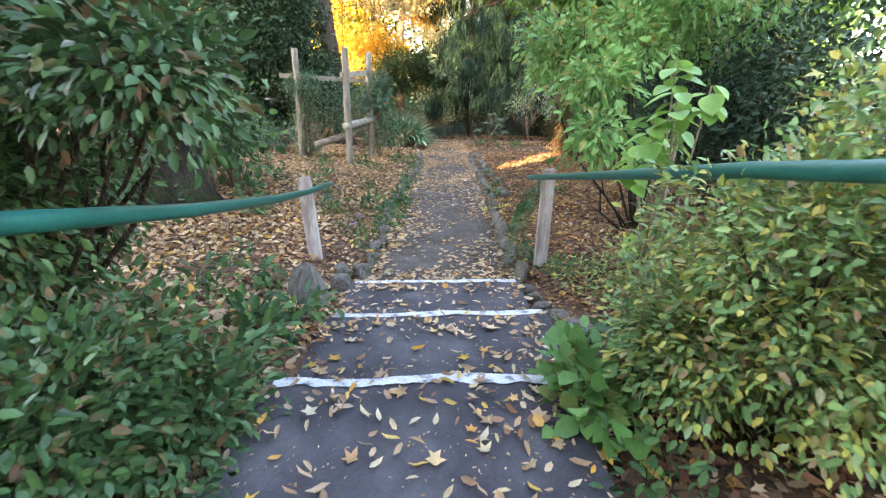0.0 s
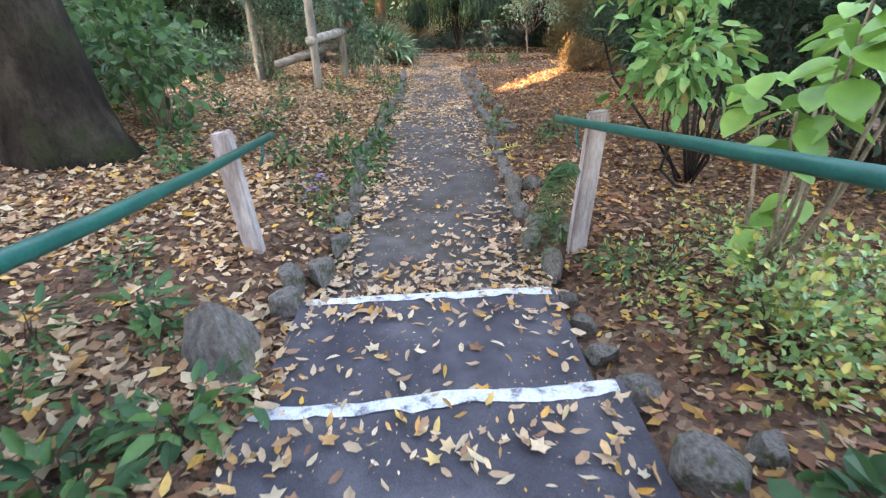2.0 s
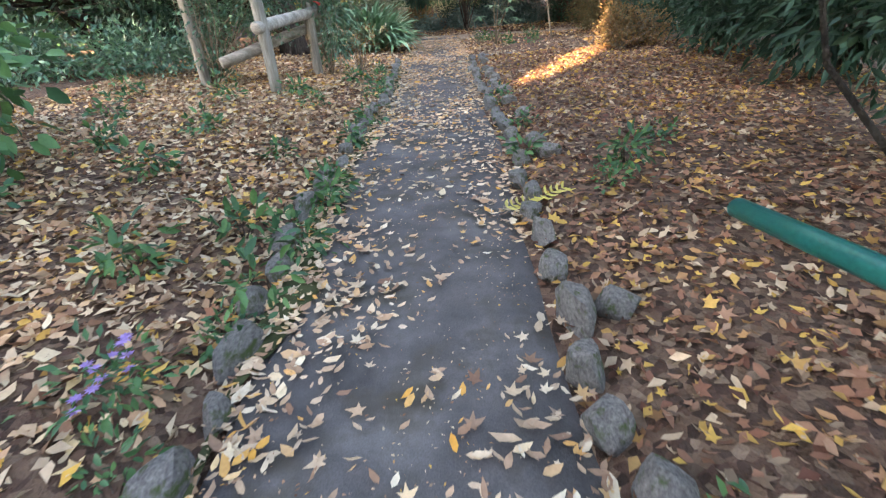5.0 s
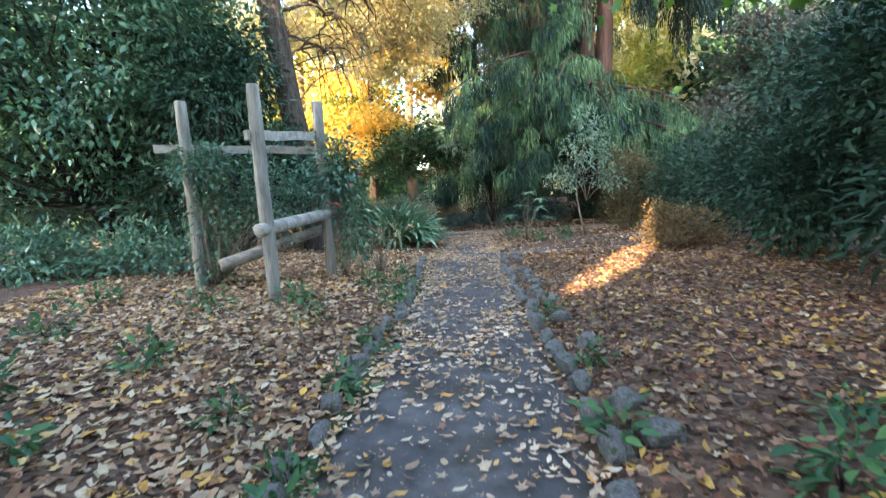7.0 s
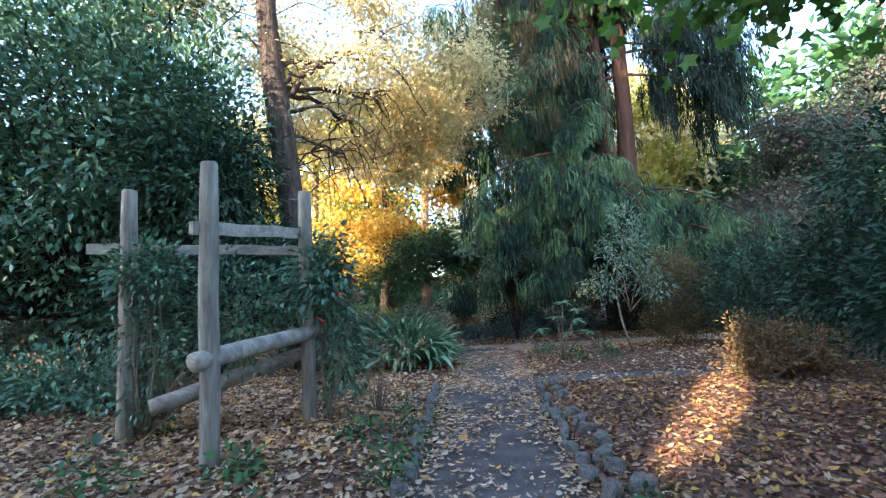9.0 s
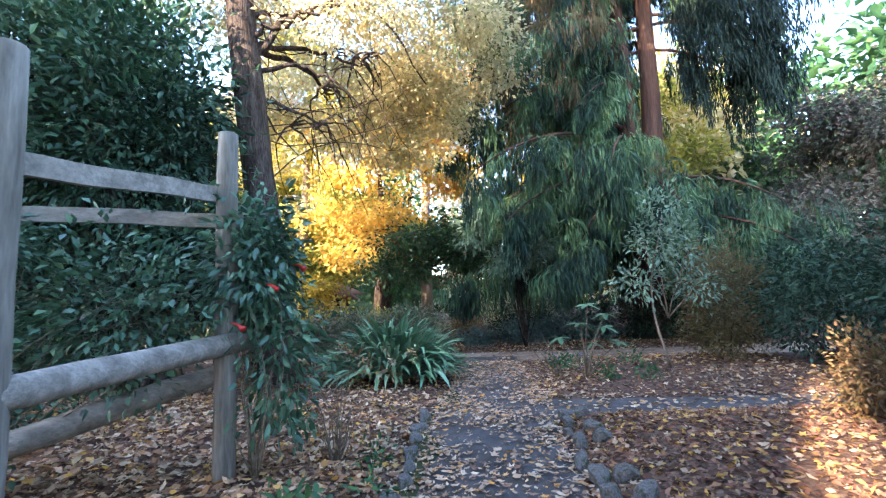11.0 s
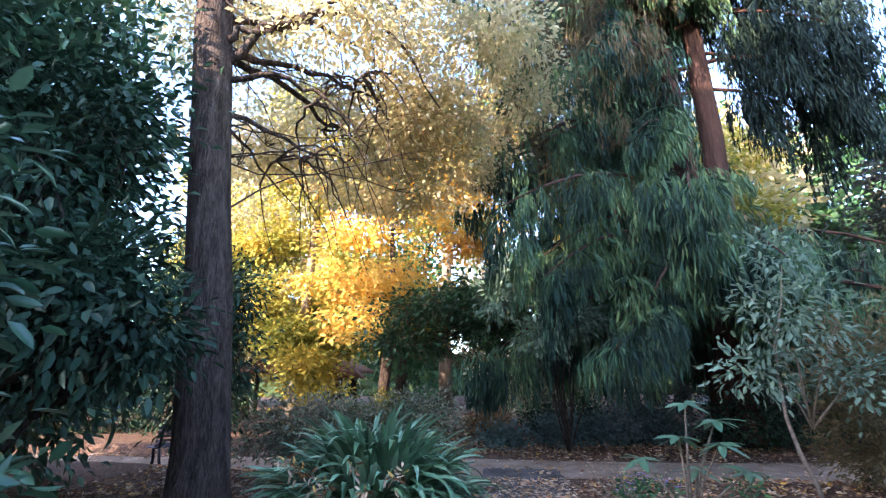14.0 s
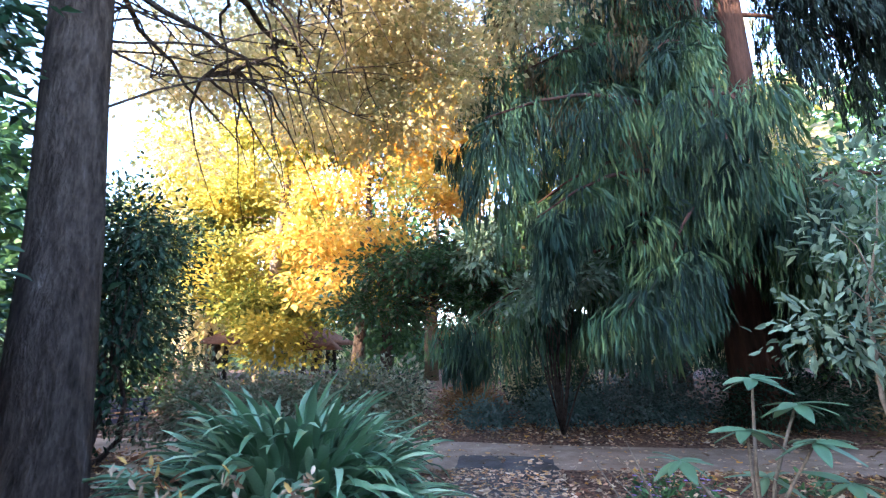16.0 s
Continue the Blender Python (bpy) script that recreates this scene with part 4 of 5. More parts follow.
# ---- trees ----
# The crown is out of view, added low and dense to shade the steps.
tree("oak_tree", "thick dark oak trunk with flared mossy base", at(-3.95, 4.75), [(0.05, 0, -0.2), (0.03, 0, 0.15), (0, 0, 0.5), (-0.06, 0, 1.2), (-0.14, 0, 2.2), (-0.25, 0.1, 4.0), (-0.35, 0.2, 6.2), (-0.3, 0.2, 8.0)],
     [0.78, 0.62, 0.52, 0.47, 0.44, 0.40, 0.34, 0.2], M_BARK_DARK, [((-0.5, -1.0, 8.8), (4.8, 4.6, 2.2), 620)], G_HEDGE, 0.2, 0.6, 12, 0.4, 12, 0.12, seed=71)
buff = tree("buff_tree", "tall brown-trunked tree with buff autumn leaves", at(-4.0, 16.6), [(0.14, 0, -0.2), (0.08, 0, 0.15), (0, 0, 0.7), (-0.08, 0, 1.6), (-0.2, 0, 2.6), (-0.38, 0, 4.2), (-0.58, 0, 5.8), (-0.76, 0, 7.3), (-0.95, 0, 9.3), (-0.9, 0.1, 11.5), (-1.0, 0.2, 13.5)],
            [0.48, 0.41, 0.35, 0.33, 0.32, 0.31, 0.30, 0.28, 0.25, 0.17, 0.08], M_BARK, [((1.0, 2.0, 8.6), (3.6, 3.0, 2.6), 800), ((3.6, 3.0, 8.0), (2.8, 2.6, 2.0), 620), ((-2.8, 1.0, 9.6), (2.6, 2.4, 2.6), 360), ((0.0, 0.5, 12.0), (3.6, 3, 2.4), 300), ((1.6, 4.6, 6.6), (2.8, 2.0, 1.7), 460), ((-0.5, 5.0, 8.0), (3.2, 2.4, 2.0), 460), ((-3.0, 4.5, 7.0), (2.4, 2.0, 2.0), 220)],
            G_TAN, 0.105, 0.52, 10, 0.19, 14, 0.045, seed=73, droop=0.4, lobes=15, flat=0.5)
for k, (b0, q, r) in enumerate((((-0.65, 0, 6.7), (2.9, 2.2, 6.9), 0.14), ((-0.7, 0, 6.9), (2.2, 3.5, 7.6), 0.12), ((-0.6, 0, 6.4), (1.6, 1.6, 5.8), 0.10), ((-0.62, 0, 6.3), (-1.5, -0.1, 8.6), 0.15), ((-0.7, 0, 7.0), (-0.1, 6.2, 7.4), 0.12), ((-0.75, 0, 7.6), (1.0, 4.6, 8.4), 0.11), ((-0.6, 0.1, 6.2), (-1.0, 4.2, 5.6), 0.09), ((-0.72, 0, 7.2), (2.6, 0.8, 9.0), 0.12), ((-0.6, 0, 5.9), (0.5, 3.4, 5.2), 0.08))):
    g = Geo()
    limbs(g, b0, [q], r * 0.62, 77 + k, 0.14, 12, 8)
    tip = Vector(b0).lerp(Vector(q), 0.6) + Vector((0, 0, 0.4))
    limbs(g, tip, [tip + Vector((0.3, 1.4, -1.6)), tip + Vector((1.2, 0.6, -1.3)), tip + Vector((1.3, 1.8, -0.7)), tip + Vector((-0.6, 1.6, -2.0)), tip + Vector((0.7, 2.4, -1.9))], 0.032, 87 + k, 0.3, 9, 5)
    part("bough", g.mesh("bough", M_BARK), buff, "gnarled dark bough")
tree("golden_tree", "tree in bright golden autumn leaf", at(-4.6, 27.5), [(0, 0, -0.2), (0, 0, 1.0), (0.2, 0, 3.0), (0.3, 0, 5.5), (0.2, 0, 8.5)], [0.26, 0.22, 0.18, 0.12, 0.05], M_BARK,
     [((0.2, 0, 5.6), (4.3, 2.4, 2.8), 310), ((1.4, 0.5, 9.2), (4.6, 2.8, 3.2), 340), ((0.4, -1.0, 3.7), (3.8, 1.8, 1.4), 200), ((3.4, 0.8, 12.0), (3.2, 2.6, 2.4), 220), ((3.6, -0.4, 7.6), (2.0, 1.6, 2.2), 170)], G_GOLD, 0.17, 0.62, 12, 0.27, 14, 0.06, seed=81, lobes=13, flat=0.32)
tree("lime_tree", "yellow-green tree with pale forked trunks", at(-9.0, 29.5), [(0, 0, -0.2), (0, 0, 2.0), (0.3, 0, 5.0), (0.5, 0, 9.0), (0.6, 0, 13.0)], [0.30, 0.26, 0.22, 0.16, 0.05], M_TWIG,
     [((0.5, 0, 4.6), (3.6, 2.4, 2.8), 560), ((0.3, 0, 8.8), (4.4, 2.8, 3.0), 600), ((2.2, -1.2, 2.6), (3.2, 1.8, 1.8), 440), ((0.8, 0, 13), (4.4, 2.8, 3.0), 480), ((4.2, 1.5, 10.5), (3.0, 2.4, 2.6), 300), ((-3.0, -0.5, 7.0), (3.0, 2.2, 4.2), 380), ((2.6, -1.5, 6.0), (1.8, 1.4, 2.4), 160)], G_YELGREEN, 0.17, 0.6, 11, 0.32, 14, 0.08, seed=85, lobes=8, flat=0.5)
tree("eucalypt", "tall distant green tree", at(-4.0, 40), [(0, 0, -0.2), (0, 0, 6), (0.4, 0, 12), (0.6, 0, 18)], [0.45, 0.36, 0.25, 0.08], M_TWIG, [((0, 0, 14), (5, 4, 4.5), 320), ((3.5, 0, 19), (4, 3, 3.2), 180)], G_HEDGE, 0.26, 0.5, 13, 0.5, 12, 0.1, seed=87, lobes=7)
tree("gum_tree", "tall distant green tree", at(-17, 36), [(0, 0, -0.2), (0, 0, 6), (0.4, 0, 12), (0.6, 0, 16)], [0.45, 0.36, 0.25, 0.08], M_TWIG, [((0, 0, 12), (6, 4, 5.5), 420), ((1, 0, 5), (5, 3, 3.5), 300)], G_YELGREEN, 0.26, 0.5, 13, 0.5, 12, 0.1, seed=89, lobes=7)
tree("umbrella_shrub", "small spreading tree with dark green layered leaves", at(-0.6, 25.0), [(0, 0, -0.2), (0.05, 0, 0.6), (0.1, 0, 1.5), (0.1, 0, 3.0)], [0.14, 0.11, 0.09, 0.04], M_BARK,
     [((-0.9, -0.8, 3.6), (2.9, 1.8, 0.45), 280), ((1.2, -1.4, 4.1), (2.1, 1.4, 0.5), 190), ((-2.4, -0.6, 2.7), (1.5, 1.0, 0.4), 110), ((0.3, -1.0, 2.9), (1.2, 0.9, 0.35), 60)], G_AZALEA, 0.13, 0.5, 12, 0.2, 14, 0.04, seed=91)
multi = root("thicket_shrub", at(-0.7, 26.4), "bare multi-stemmed shrub with russet leaves", "shrub")
stalks(multi, "stem", (0, 0, -0.05), [(-1.4, 0.2, 2.6), (-0.7, 0, 3.0), (0.2, 0.2, 3.1), (0.8, 0, 2.8), (1.4, 0.3, 2.6), (-0.3, 0.5, 2.6), (0.5, -0.3, 2.2), (-1.0, -0.3, 2.2)], 0.07, 93, M_BARK, 0.1, 7)
C, d = clumps((0, 0, 2.7), (2.2, 1.2, 1.0), 260, 95)
part("foliage", mesh_of("foliage", *foliage(C, d, 9, 0.2, 0.10, 0.5), G_BROWN), multi)
shrub("pale_leaved_shrub", "tall shrub with pale grey-green leaf sprays", "shrub", at(1.3, 22.4), [((0.2, -1.3, 2.95), (0.95, 0.5, 0.34), 85), ((-1.45, -1.1, 3.55), (0.4, 0.4, 0.55), 40), ((-0.4, -1.2, 2.6), (0.7, 0.5, 0.3), 45)], G_GREY, 0.17, 0.42, 10, 0.18, stems=5, stem_r=0.02, seed=97, shape=OVAL)
# Tall dark bushes behind the conifer are added backing for the darkness under it.
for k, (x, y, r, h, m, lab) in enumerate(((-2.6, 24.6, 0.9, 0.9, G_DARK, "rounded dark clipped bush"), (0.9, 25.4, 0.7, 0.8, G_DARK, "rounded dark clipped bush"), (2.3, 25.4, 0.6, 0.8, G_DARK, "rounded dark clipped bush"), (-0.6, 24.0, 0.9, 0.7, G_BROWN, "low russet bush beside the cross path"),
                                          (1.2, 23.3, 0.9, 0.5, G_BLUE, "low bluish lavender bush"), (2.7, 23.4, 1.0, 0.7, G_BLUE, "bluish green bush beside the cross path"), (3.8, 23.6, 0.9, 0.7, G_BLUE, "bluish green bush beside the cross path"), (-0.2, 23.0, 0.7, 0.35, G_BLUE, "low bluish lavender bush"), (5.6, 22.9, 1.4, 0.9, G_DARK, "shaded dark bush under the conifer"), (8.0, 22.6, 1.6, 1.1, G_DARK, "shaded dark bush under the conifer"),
                                          (-4.2, 27.0, 1.0, 0.9, G_YELGREEN, "yellow-green bush in sunlight"), (1.6, 29.0, 2.2, 1.8, G_TAN, "pale autumn bush in sunlight"), (-13, 24.5, 2.2, 2.0, G_DARK, "dark bush behind the camellias"), (-9.5, 24.5, 1.6, 1.4, G_AZALEA, "green bush beside the cross path"), (11.5, 19, 2.2, 2.4, G_DARK, "dark bush beside the side path"), (4.2, 26.6, 1.7, 2.9, G_DARK, "tall dark bush added as backing behind the conifer"), (7.2, 26.8, 1.9, 3.2, G_DARK, "tall dark bush added as backing behind the conifer"), (10.2, 25.6, 1.8, 3.6, G_DARK, "tall dark bush added as backing behind the conifer"), (1.9, 26.9, 1.2, 2.0, G_AZALEA, "green bush behind the conifer"))):
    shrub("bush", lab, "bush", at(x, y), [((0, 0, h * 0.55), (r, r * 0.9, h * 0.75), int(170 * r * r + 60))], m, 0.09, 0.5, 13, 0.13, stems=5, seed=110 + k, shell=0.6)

# weeping conifers
def tassels(items, per, seed):
    """Drooping mops of thin strands; items: (top, length, radius)."""
    rng = np.random.default_rng(seed)
    P, D, S = [], [], []
    for p, ln, rad in items:
        f = rng.random(per) ** 0.75
        a = rng.random(per) * 6.283
        lean = 0.75 + 0.35 * np.sin(a * 2 + p.x * 3)
        r = rad * np.sin(np.minimum(1.0, f * 2.4 + 0.12) * 1.5708) * lean * (0.72 + 0.28 * rng.random(per))
        drop = ln * (0.10 * np.minimum(1, f * 3) ** 2 + 0.90 * np.maximum(0, f - 0.12)) * (0.75 + 0.25 * np.cos(a - p.y))
        P.append(np.stack([p.x + np.cos(a) * r, p.y + np.sin(a) * r, p.z - drop], 1))
        w = np.maximum(0.0, 1 - f * 3.2)
        D.append(np.stack([np.cos(a) * (0.10 + w), np.sin(a) * (0.10 + w), -1.0 + 0.55 * w], 1) + rng.normal(size=(per, 3)) * 0.10)
        S.append(0.14 + 0.20 * rng.random(per))
    P, D, S = np.concatenate(P), np.concatenate(D), np.concatenate(S)
    up = unit(rng.normal(size=P.shape) * (1, 1, 0.1))
    return leaves(P, D, S * 1.1, S * 0.034, QUAD, up)


def weeping(name, label, place, trunks, bark, count, z_from, z_to, reach_of, per, seed, arms=()):
    """A weeping conifer; arms: single long boughs (turn, height, reach) with heavy tufts at the end, their shade put
    into a darker leaf.
    """
    ob = root(name, place, label, "tree")
    for pts, rad in trunks:
        g = Geo()
        g.tube(pts, rad, 12, 0.25)
        part("trunk", g.mesh("trunk", bark), ob, "reddish brown fibrous trunk")
    rng = np.random.default_rng(seed)
    tips, dry, tufts = [], [], []
    plan = []
    for k in range(count):
        z0 = z_from + (z_to - z_from) * (k / count) ** 1.05
        a = k * 2.39996 + rng.normal() * 0.25
        plan.append((a, z0, reach_of(a, z0) * (0.62 + 0.45 * rng.random()), False))
    plan += [(a, z0, reach, True) for a, z0, reach in arms]
    for a, z0, reach, heavy in plan:
        if reach < 0.3:
            continue
        pts = []
        for i in range(8):
            f = i / 7
            pts.append(Vector((math.cos(a) * reach * f, math.sin(a) * reach * f, max(1.7, z0 + 0.5 * math.sin(f * 2.2) - (0.6 + 0.14 * reach) * f * f * 1.3))))
        g = Geo()
        g.tube(pts, [0.08 * (1 - 0.85 * i / 7) for i in range(8)], 6)
        part("bough", g.mesh("bough", bark), ob)
        for i in range(4 if heavy else 2, 8):
            for s in range(4 if heavy else 1 + (i % 2)):
                o = Vector(rng.normal(size=3)) * (0.5 if heavy else 0.34)
                o.z *= 0.4
                top = pts[i] + o
                ln = min(top.z - 1.0, 1.4 + 1.5 * rng.random()) if heavy else min(top.z - 0.9, 0.8 + 1.0 * rng.random())
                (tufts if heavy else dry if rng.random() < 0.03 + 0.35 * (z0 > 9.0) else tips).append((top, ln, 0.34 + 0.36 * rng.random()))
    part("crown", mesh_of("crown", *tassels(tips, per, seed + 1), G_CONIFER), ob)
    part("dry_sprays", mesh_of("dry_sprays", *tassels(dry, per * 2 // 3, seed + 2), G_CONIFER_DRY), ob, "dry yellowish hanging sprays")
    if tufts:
        part("dark_sprays", mesh_of("dark_sprays", *tassels(tufts, per, seed + 3), G_CONIFER_SHADED), ob, "heavy hanging tufts darkened in colour for shade")
    return ob


def conifer_reach(a, z):
    c, s = math.cos(a), math.sin(a)
    vary = 1.0 + 0.45 * noise.noise(Vector((c * 2.2, s * 2.2, z * 0.9)))
    if z > 6.0:
        if c < -0.5:
            return (6.0 if s < 0.6 else 3.5) * vary
        if s > 0.2 and c < 0.3:
            return 2.6
        return 1.3 if z > 13 else 0.0
    if c < -0.35:
        return (5.9 if s < 0.5 else 3.6) * vary
    if s < -0.3:
        return (4.0 if z < 5.0 else 2.2 if c < 0.2 else 0.0) * vary
    return (3.0 if z < 4.8 else 0.0) if c > 0.2 else 2.6


weeping("weeping_conifer", "large weeping conifer with drooping dark green sprays", at(5.3, 23.2),
        [([(0.1, 0, -0.2), (0.1, 0, 1), (0.0, 0, 4), (-0.1, 0, 8), (-0.2, 0, 12), (-0.2, 0, 17)], [0.6, 0.5, 0.42, 0.34, 0.26, 0.1]),
         ([(0.25, 0, 3.0), (0.6, 0, 5.5), (0.75, 0, 8), (0.8, 0, 12), (0.9, 0, 16)], [0.36, 0.34, 0.30, 0.24, 0.1])], M_BARK_RED, 210, 3.0, 16.0, conifer_reach, 300, 12,
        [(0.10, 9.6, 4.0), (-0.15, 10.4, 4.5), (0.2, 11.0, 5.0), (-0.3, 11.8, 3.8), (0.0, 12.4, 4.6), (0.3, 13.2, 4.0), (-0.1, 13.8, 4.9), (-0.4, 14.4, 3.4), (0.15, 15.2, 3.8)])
tree("plum_tree", "purplish brown leaved tree in the distance", at(15.5, 27.0), [(0, 0, -0.2), (0, 0, 3), (0.2, 0, 6), (0, 0, 9)], [0.3, 0.26, 0.2, 0.08], M_BARK, [((-1.0, 0, 6.4), (4.2, 3.0, 2.8), 520), ((2, 0, 4), (3, 3, 2.6), 300), ((-4.0, -1.0, 4.2), (3.0, 2.4, 2.4), 330), ((2.5, 0, 8.6), (3.4, 2.6, 2.0), 240)], G_PLUM, 0.16, 0.5, 12, 0.34, 14, 0.08, seed=143, lobes=7)
tree("green_tree", "sunlit yellow-green tree behind the conifer", at(7.5, 33), [(0, 0, -0.2), (0, 0, 4), (0.3, 0, 8), (0, 0, 12)], [0.35, 0.3, 0.2, 0.08], M_BARK, [((0, 0, 5), (4.5, 3.0, 3.4), 380), ((-2.5, 0, 9.5), (4.0, 3, 4), 380), ((2.5, 0, 10.5), (3.5, 3, 3.5), 300)], G_YELGREEN, 0.2, 0.55, 11, 0.4, 12, 0.08, seed=145, lobes=7)

# sapling and rhododendron in the bed past the side path
sapling = shrub("sapling", "slender sapling with grey-green leaves", "tree", at(3.62, 17.2), [((0.05, 0, 2.45), (0.75, 0.7, 0.7), 60), ((-0.5, 0.1, 1.65), (0.5, 0.45, 0.42), 30), ((0.6, 0, 1.55), (0.5, 0.5, 0.42), 30), ((0.1, 0, 3.1), (0.5, 0.5, 0.45), 26)], G_GREY, 0.11, 0.42, 9, 0.14, stems=0, seed=151, shape=OVAL)
stalks(sapling, "stem", (0, 0, -0.05), [(0.1, 0, 3.0)], 0.032, 152, M_TWIG, 0.02, 7)
stalks(sapling, "twig", (0.03, 0, 0.95), [(-0.6, 0.1, 1.7), (0.7, 0, 1.65), (-0.3, 0.3, 2.2), (0.45, -0.3, 2.3), (-0.5, -0.2, 2.6)], 0.014, 153, M_TWIG, 0.1)
rhodo = root("young_rhododendron", at(1.84, 16.35), "young rhododendron with whorls of large pale leaves", "shrub")
RH = [mesh_of("leaf", *big_leaf(1.0, w), G_RHODO, True) for w in (0.30, 0.34)]
for k, (x, y, z) in enumerate(((0.1, 0, 1.30), (0.42, 0.1, 1.12), (-0.08, -0.2, 0.98), (0.3, -0.25, 0.92), (-0.42, 0.1, 0.72), (0.62, 0, 0.62), (0.2, 0.2, 0.6))):
    g = Geo()
    g.tube([(0, 0, -0.05), (x * 0.4, y * 0.4, z * 0.55), (x, y, z)], [0.018, 0.013, 0.008], 6)
    part("stem", g.mesh("stem", M_TWIG), rhodo)
    for j in range(9):
        a = j * 0.7 + k
        lf = new("leaf", RH[j % 2])
        lf.parent = rhodo
        s = hrng.uniform(0.2, 0.30)
        lf.location, lf.rotation_euler, lf.scale = (x, y, z), (hrng.uniform(-0.3, 0.3), hrng.uniform(-0.25, 0.45), a), (s, s, s)
dead = root("dead_twigs", at(1.15, 16.9), "leafless pale dead twigs in the bed", "shrub")
stalks(dead, "twig", (0.3, 0, -0.03), [(-0.15, 0, 0.62), (-0.35, 0.1, 0.85), (0.0, 0.1, 0.9), (-0.1, -0.1, 0.75), (0.1, 0, 0.6), (-0.6, 0.1, 0.5)], 0.014, 155, M_TWIG, 0.05, 6)

# agapanthus clump
agap = root("agapanthus", at(-1.75, 16.85), "broad clump of strap-leaved agapanthus with dry heads", "plant")


def strap(bend, width):
    """A strap leaf of length 1 along x, rising first and bending over by bend."""
    V, F = [], []
    n = 8
    x = z = 0.0
    for i in range(n):
        f = i / (n - 1)
        el = 0.45 - bend * f ** 1.5
        if i:
            x += math.cos(el) / (n - 1)
            z += math.sin(el) / (n - 1)
        w = width * (0.6 + 0.4 * math.sin(math.pi * min(1, f * 0.9 + 0.15))) * (1 if f < 0.78 else (1.02 - f) / 0.24)
        V += [(x, -w / 2, z + 0.018), (x, 0, z), (x, w / 2, z + 0.018)]
        if i:
            b = 3 * i
            F += [(b - 3, b - 2, b + 1, b), (b - 2, b - 1, b + 2, b + 1)]
    return V, F


def strap_pose(r0):
    """Where a leaf springs from inside the dome, and its pose."""
    a, e = r0.uniform(0, 6.283), math.asin(r0.uniform(0.10, 0.97))
    d = Vector((math.cos(a) * math.cos(e), math.sin(a) * math.cos(e), math.sin(e)))
    k = r0.uniform(0.35, 0.62)
    at0 = Vector((d.x * 1.7 * k, d.y * 1.2 * k, d.z * 1.12 * k))
    return Matrix.Translation(at0) @ Matrix.Rotation(a + r0.uniform(-0.5, 0.5), 4, "Z") @ Matrix.Rotation(-e * r0.uniform(0.6, 1.0), 4, "Y") @ Matrix.Rotation(r0.uniform(-0.4, 0.4), 4, "X")


ST = [mesh_of("leaf", *strap(a, w), G_STRAP, True) for a, w in ((0.7, 0.105), (1.1, 0.10), (1.5, 0.105), (1.9, 0.11))]
for k in range(295):
    lf = new("leaf", ST[hrng.randrange(4)])
    lf.parent = agap
    size = hrng.uniform(0.62, 0.90)
    lf.matrix_basis = strap_pose(hrng) @ Matrix.Diagonal((size, size * 0.95, size, 1))
inner = Geo()
for k in range(520):
    V, F = strap(hrng.uniform(0.6, 1.9), 0.10)
    m3, size = strap_pose(hrng), hrng.uniform(0.5, 0.85)
    inner.add([tuple(m3 @ (Vector(v) * size)) for v in V], [t for q in F for t in (q[:3], (q[0], q[2], q[3]))])
for k in range(60):
    a, r = hrng.uniform(0, 6.283), hrng.uniform(0.0, 0.6)
    inner.tube([(math.cos(a) * r * 0.6, math.sin(a) * r * 0.6, -0.03), (math.cos(a) * r, math.sin(a) * r, 0.25), (math.cos(a) * r * 1.2, math.sin(a) * r * 1.2, 0.5)], [0.025, 0.02, 0.015], 5)
# Darker strap green: the shade inside the clump is put into the leaf colour.
G_STRAP_IN = leafy("shaded_inner_strap_leaf", [(0.09, 0.18, 0.09), (0.15, 0.26, 0.15), (0.20, 0.32, 0.20)], 0.33, 0.15)
tagged(part("inner_leaves", inner.mesh("inner_leaves", G_STRAP_IN), agap), kind="stuff")
drym = mesh_of("dry_head", *leaves(RNG.normal(size=(12, 3)) * 0.05, RNG.normal(size=(12, 3)), 0.10, 0.035, OVAL), L_LITTER)
for k in range(14):
    a, r = hrng.uniform(-2.3, -0.8), hrng.uniform(1.0, 1.3)
    dh = tagged(part("dry_head", drym, agap, "dry buff leaves caught in the clump"), kind="stuff")
    dh.location, dh.rotation_euler = (math.cos(a) * r, math.sin(a) * r, hrng.uniform(0.2, 0.75)), (hrng.random() * 3, hrng.random() * 3, 0)
shrub("low_hedge", "low spreading grey-green hedge behind the agapanthus", "hedge", at(-3.3, 18.7), [((0, 0, 0.75), (1.6, 0.7, 0.65), 520), ((1.5, 0.3, 0.82), (1.3, 0.6, 0.55), 400)], G_DULL, 0.075, 0.5, 14, 0.11, stems=12, stem_mat=M_TWIG, seed=161)
shrub("thin_shrub", "sparse twiggy shrub beside the trellis", "shrub", at(-1.35, 12.2), [((0, 0, 0.5), (0.4, 0.4, 0.5), 45)], G_BROWN, 0.05, 0.5, 5, 0.1, stems=22, stem_mat=M_TWIG, stem_r=0.008, seed=163)

# climber on the trellis
vine = root("trumpet_vine", at(-1.95, 11.6), "trumpet vine with dark leaves climbing the trellis post", "vine")
C, d = clumps((0.08, 0.08, 1.72), (0.40, 0.40, 0.70), 165, 171)
C2, d2 = clumps((0.3, 0.15, 0.9), (0.32, 0.34, 0.8), 60, 172)
V, F = foliage(np.concatenate([C, C2]), np.concatenate([d, d2]), 12, 0.1, 0.095, 0.45, 0.6, 0.5, OVAL, 173)
part("foliage", mesh_of("foliage", V, F, G_CAMELLIA), vine)
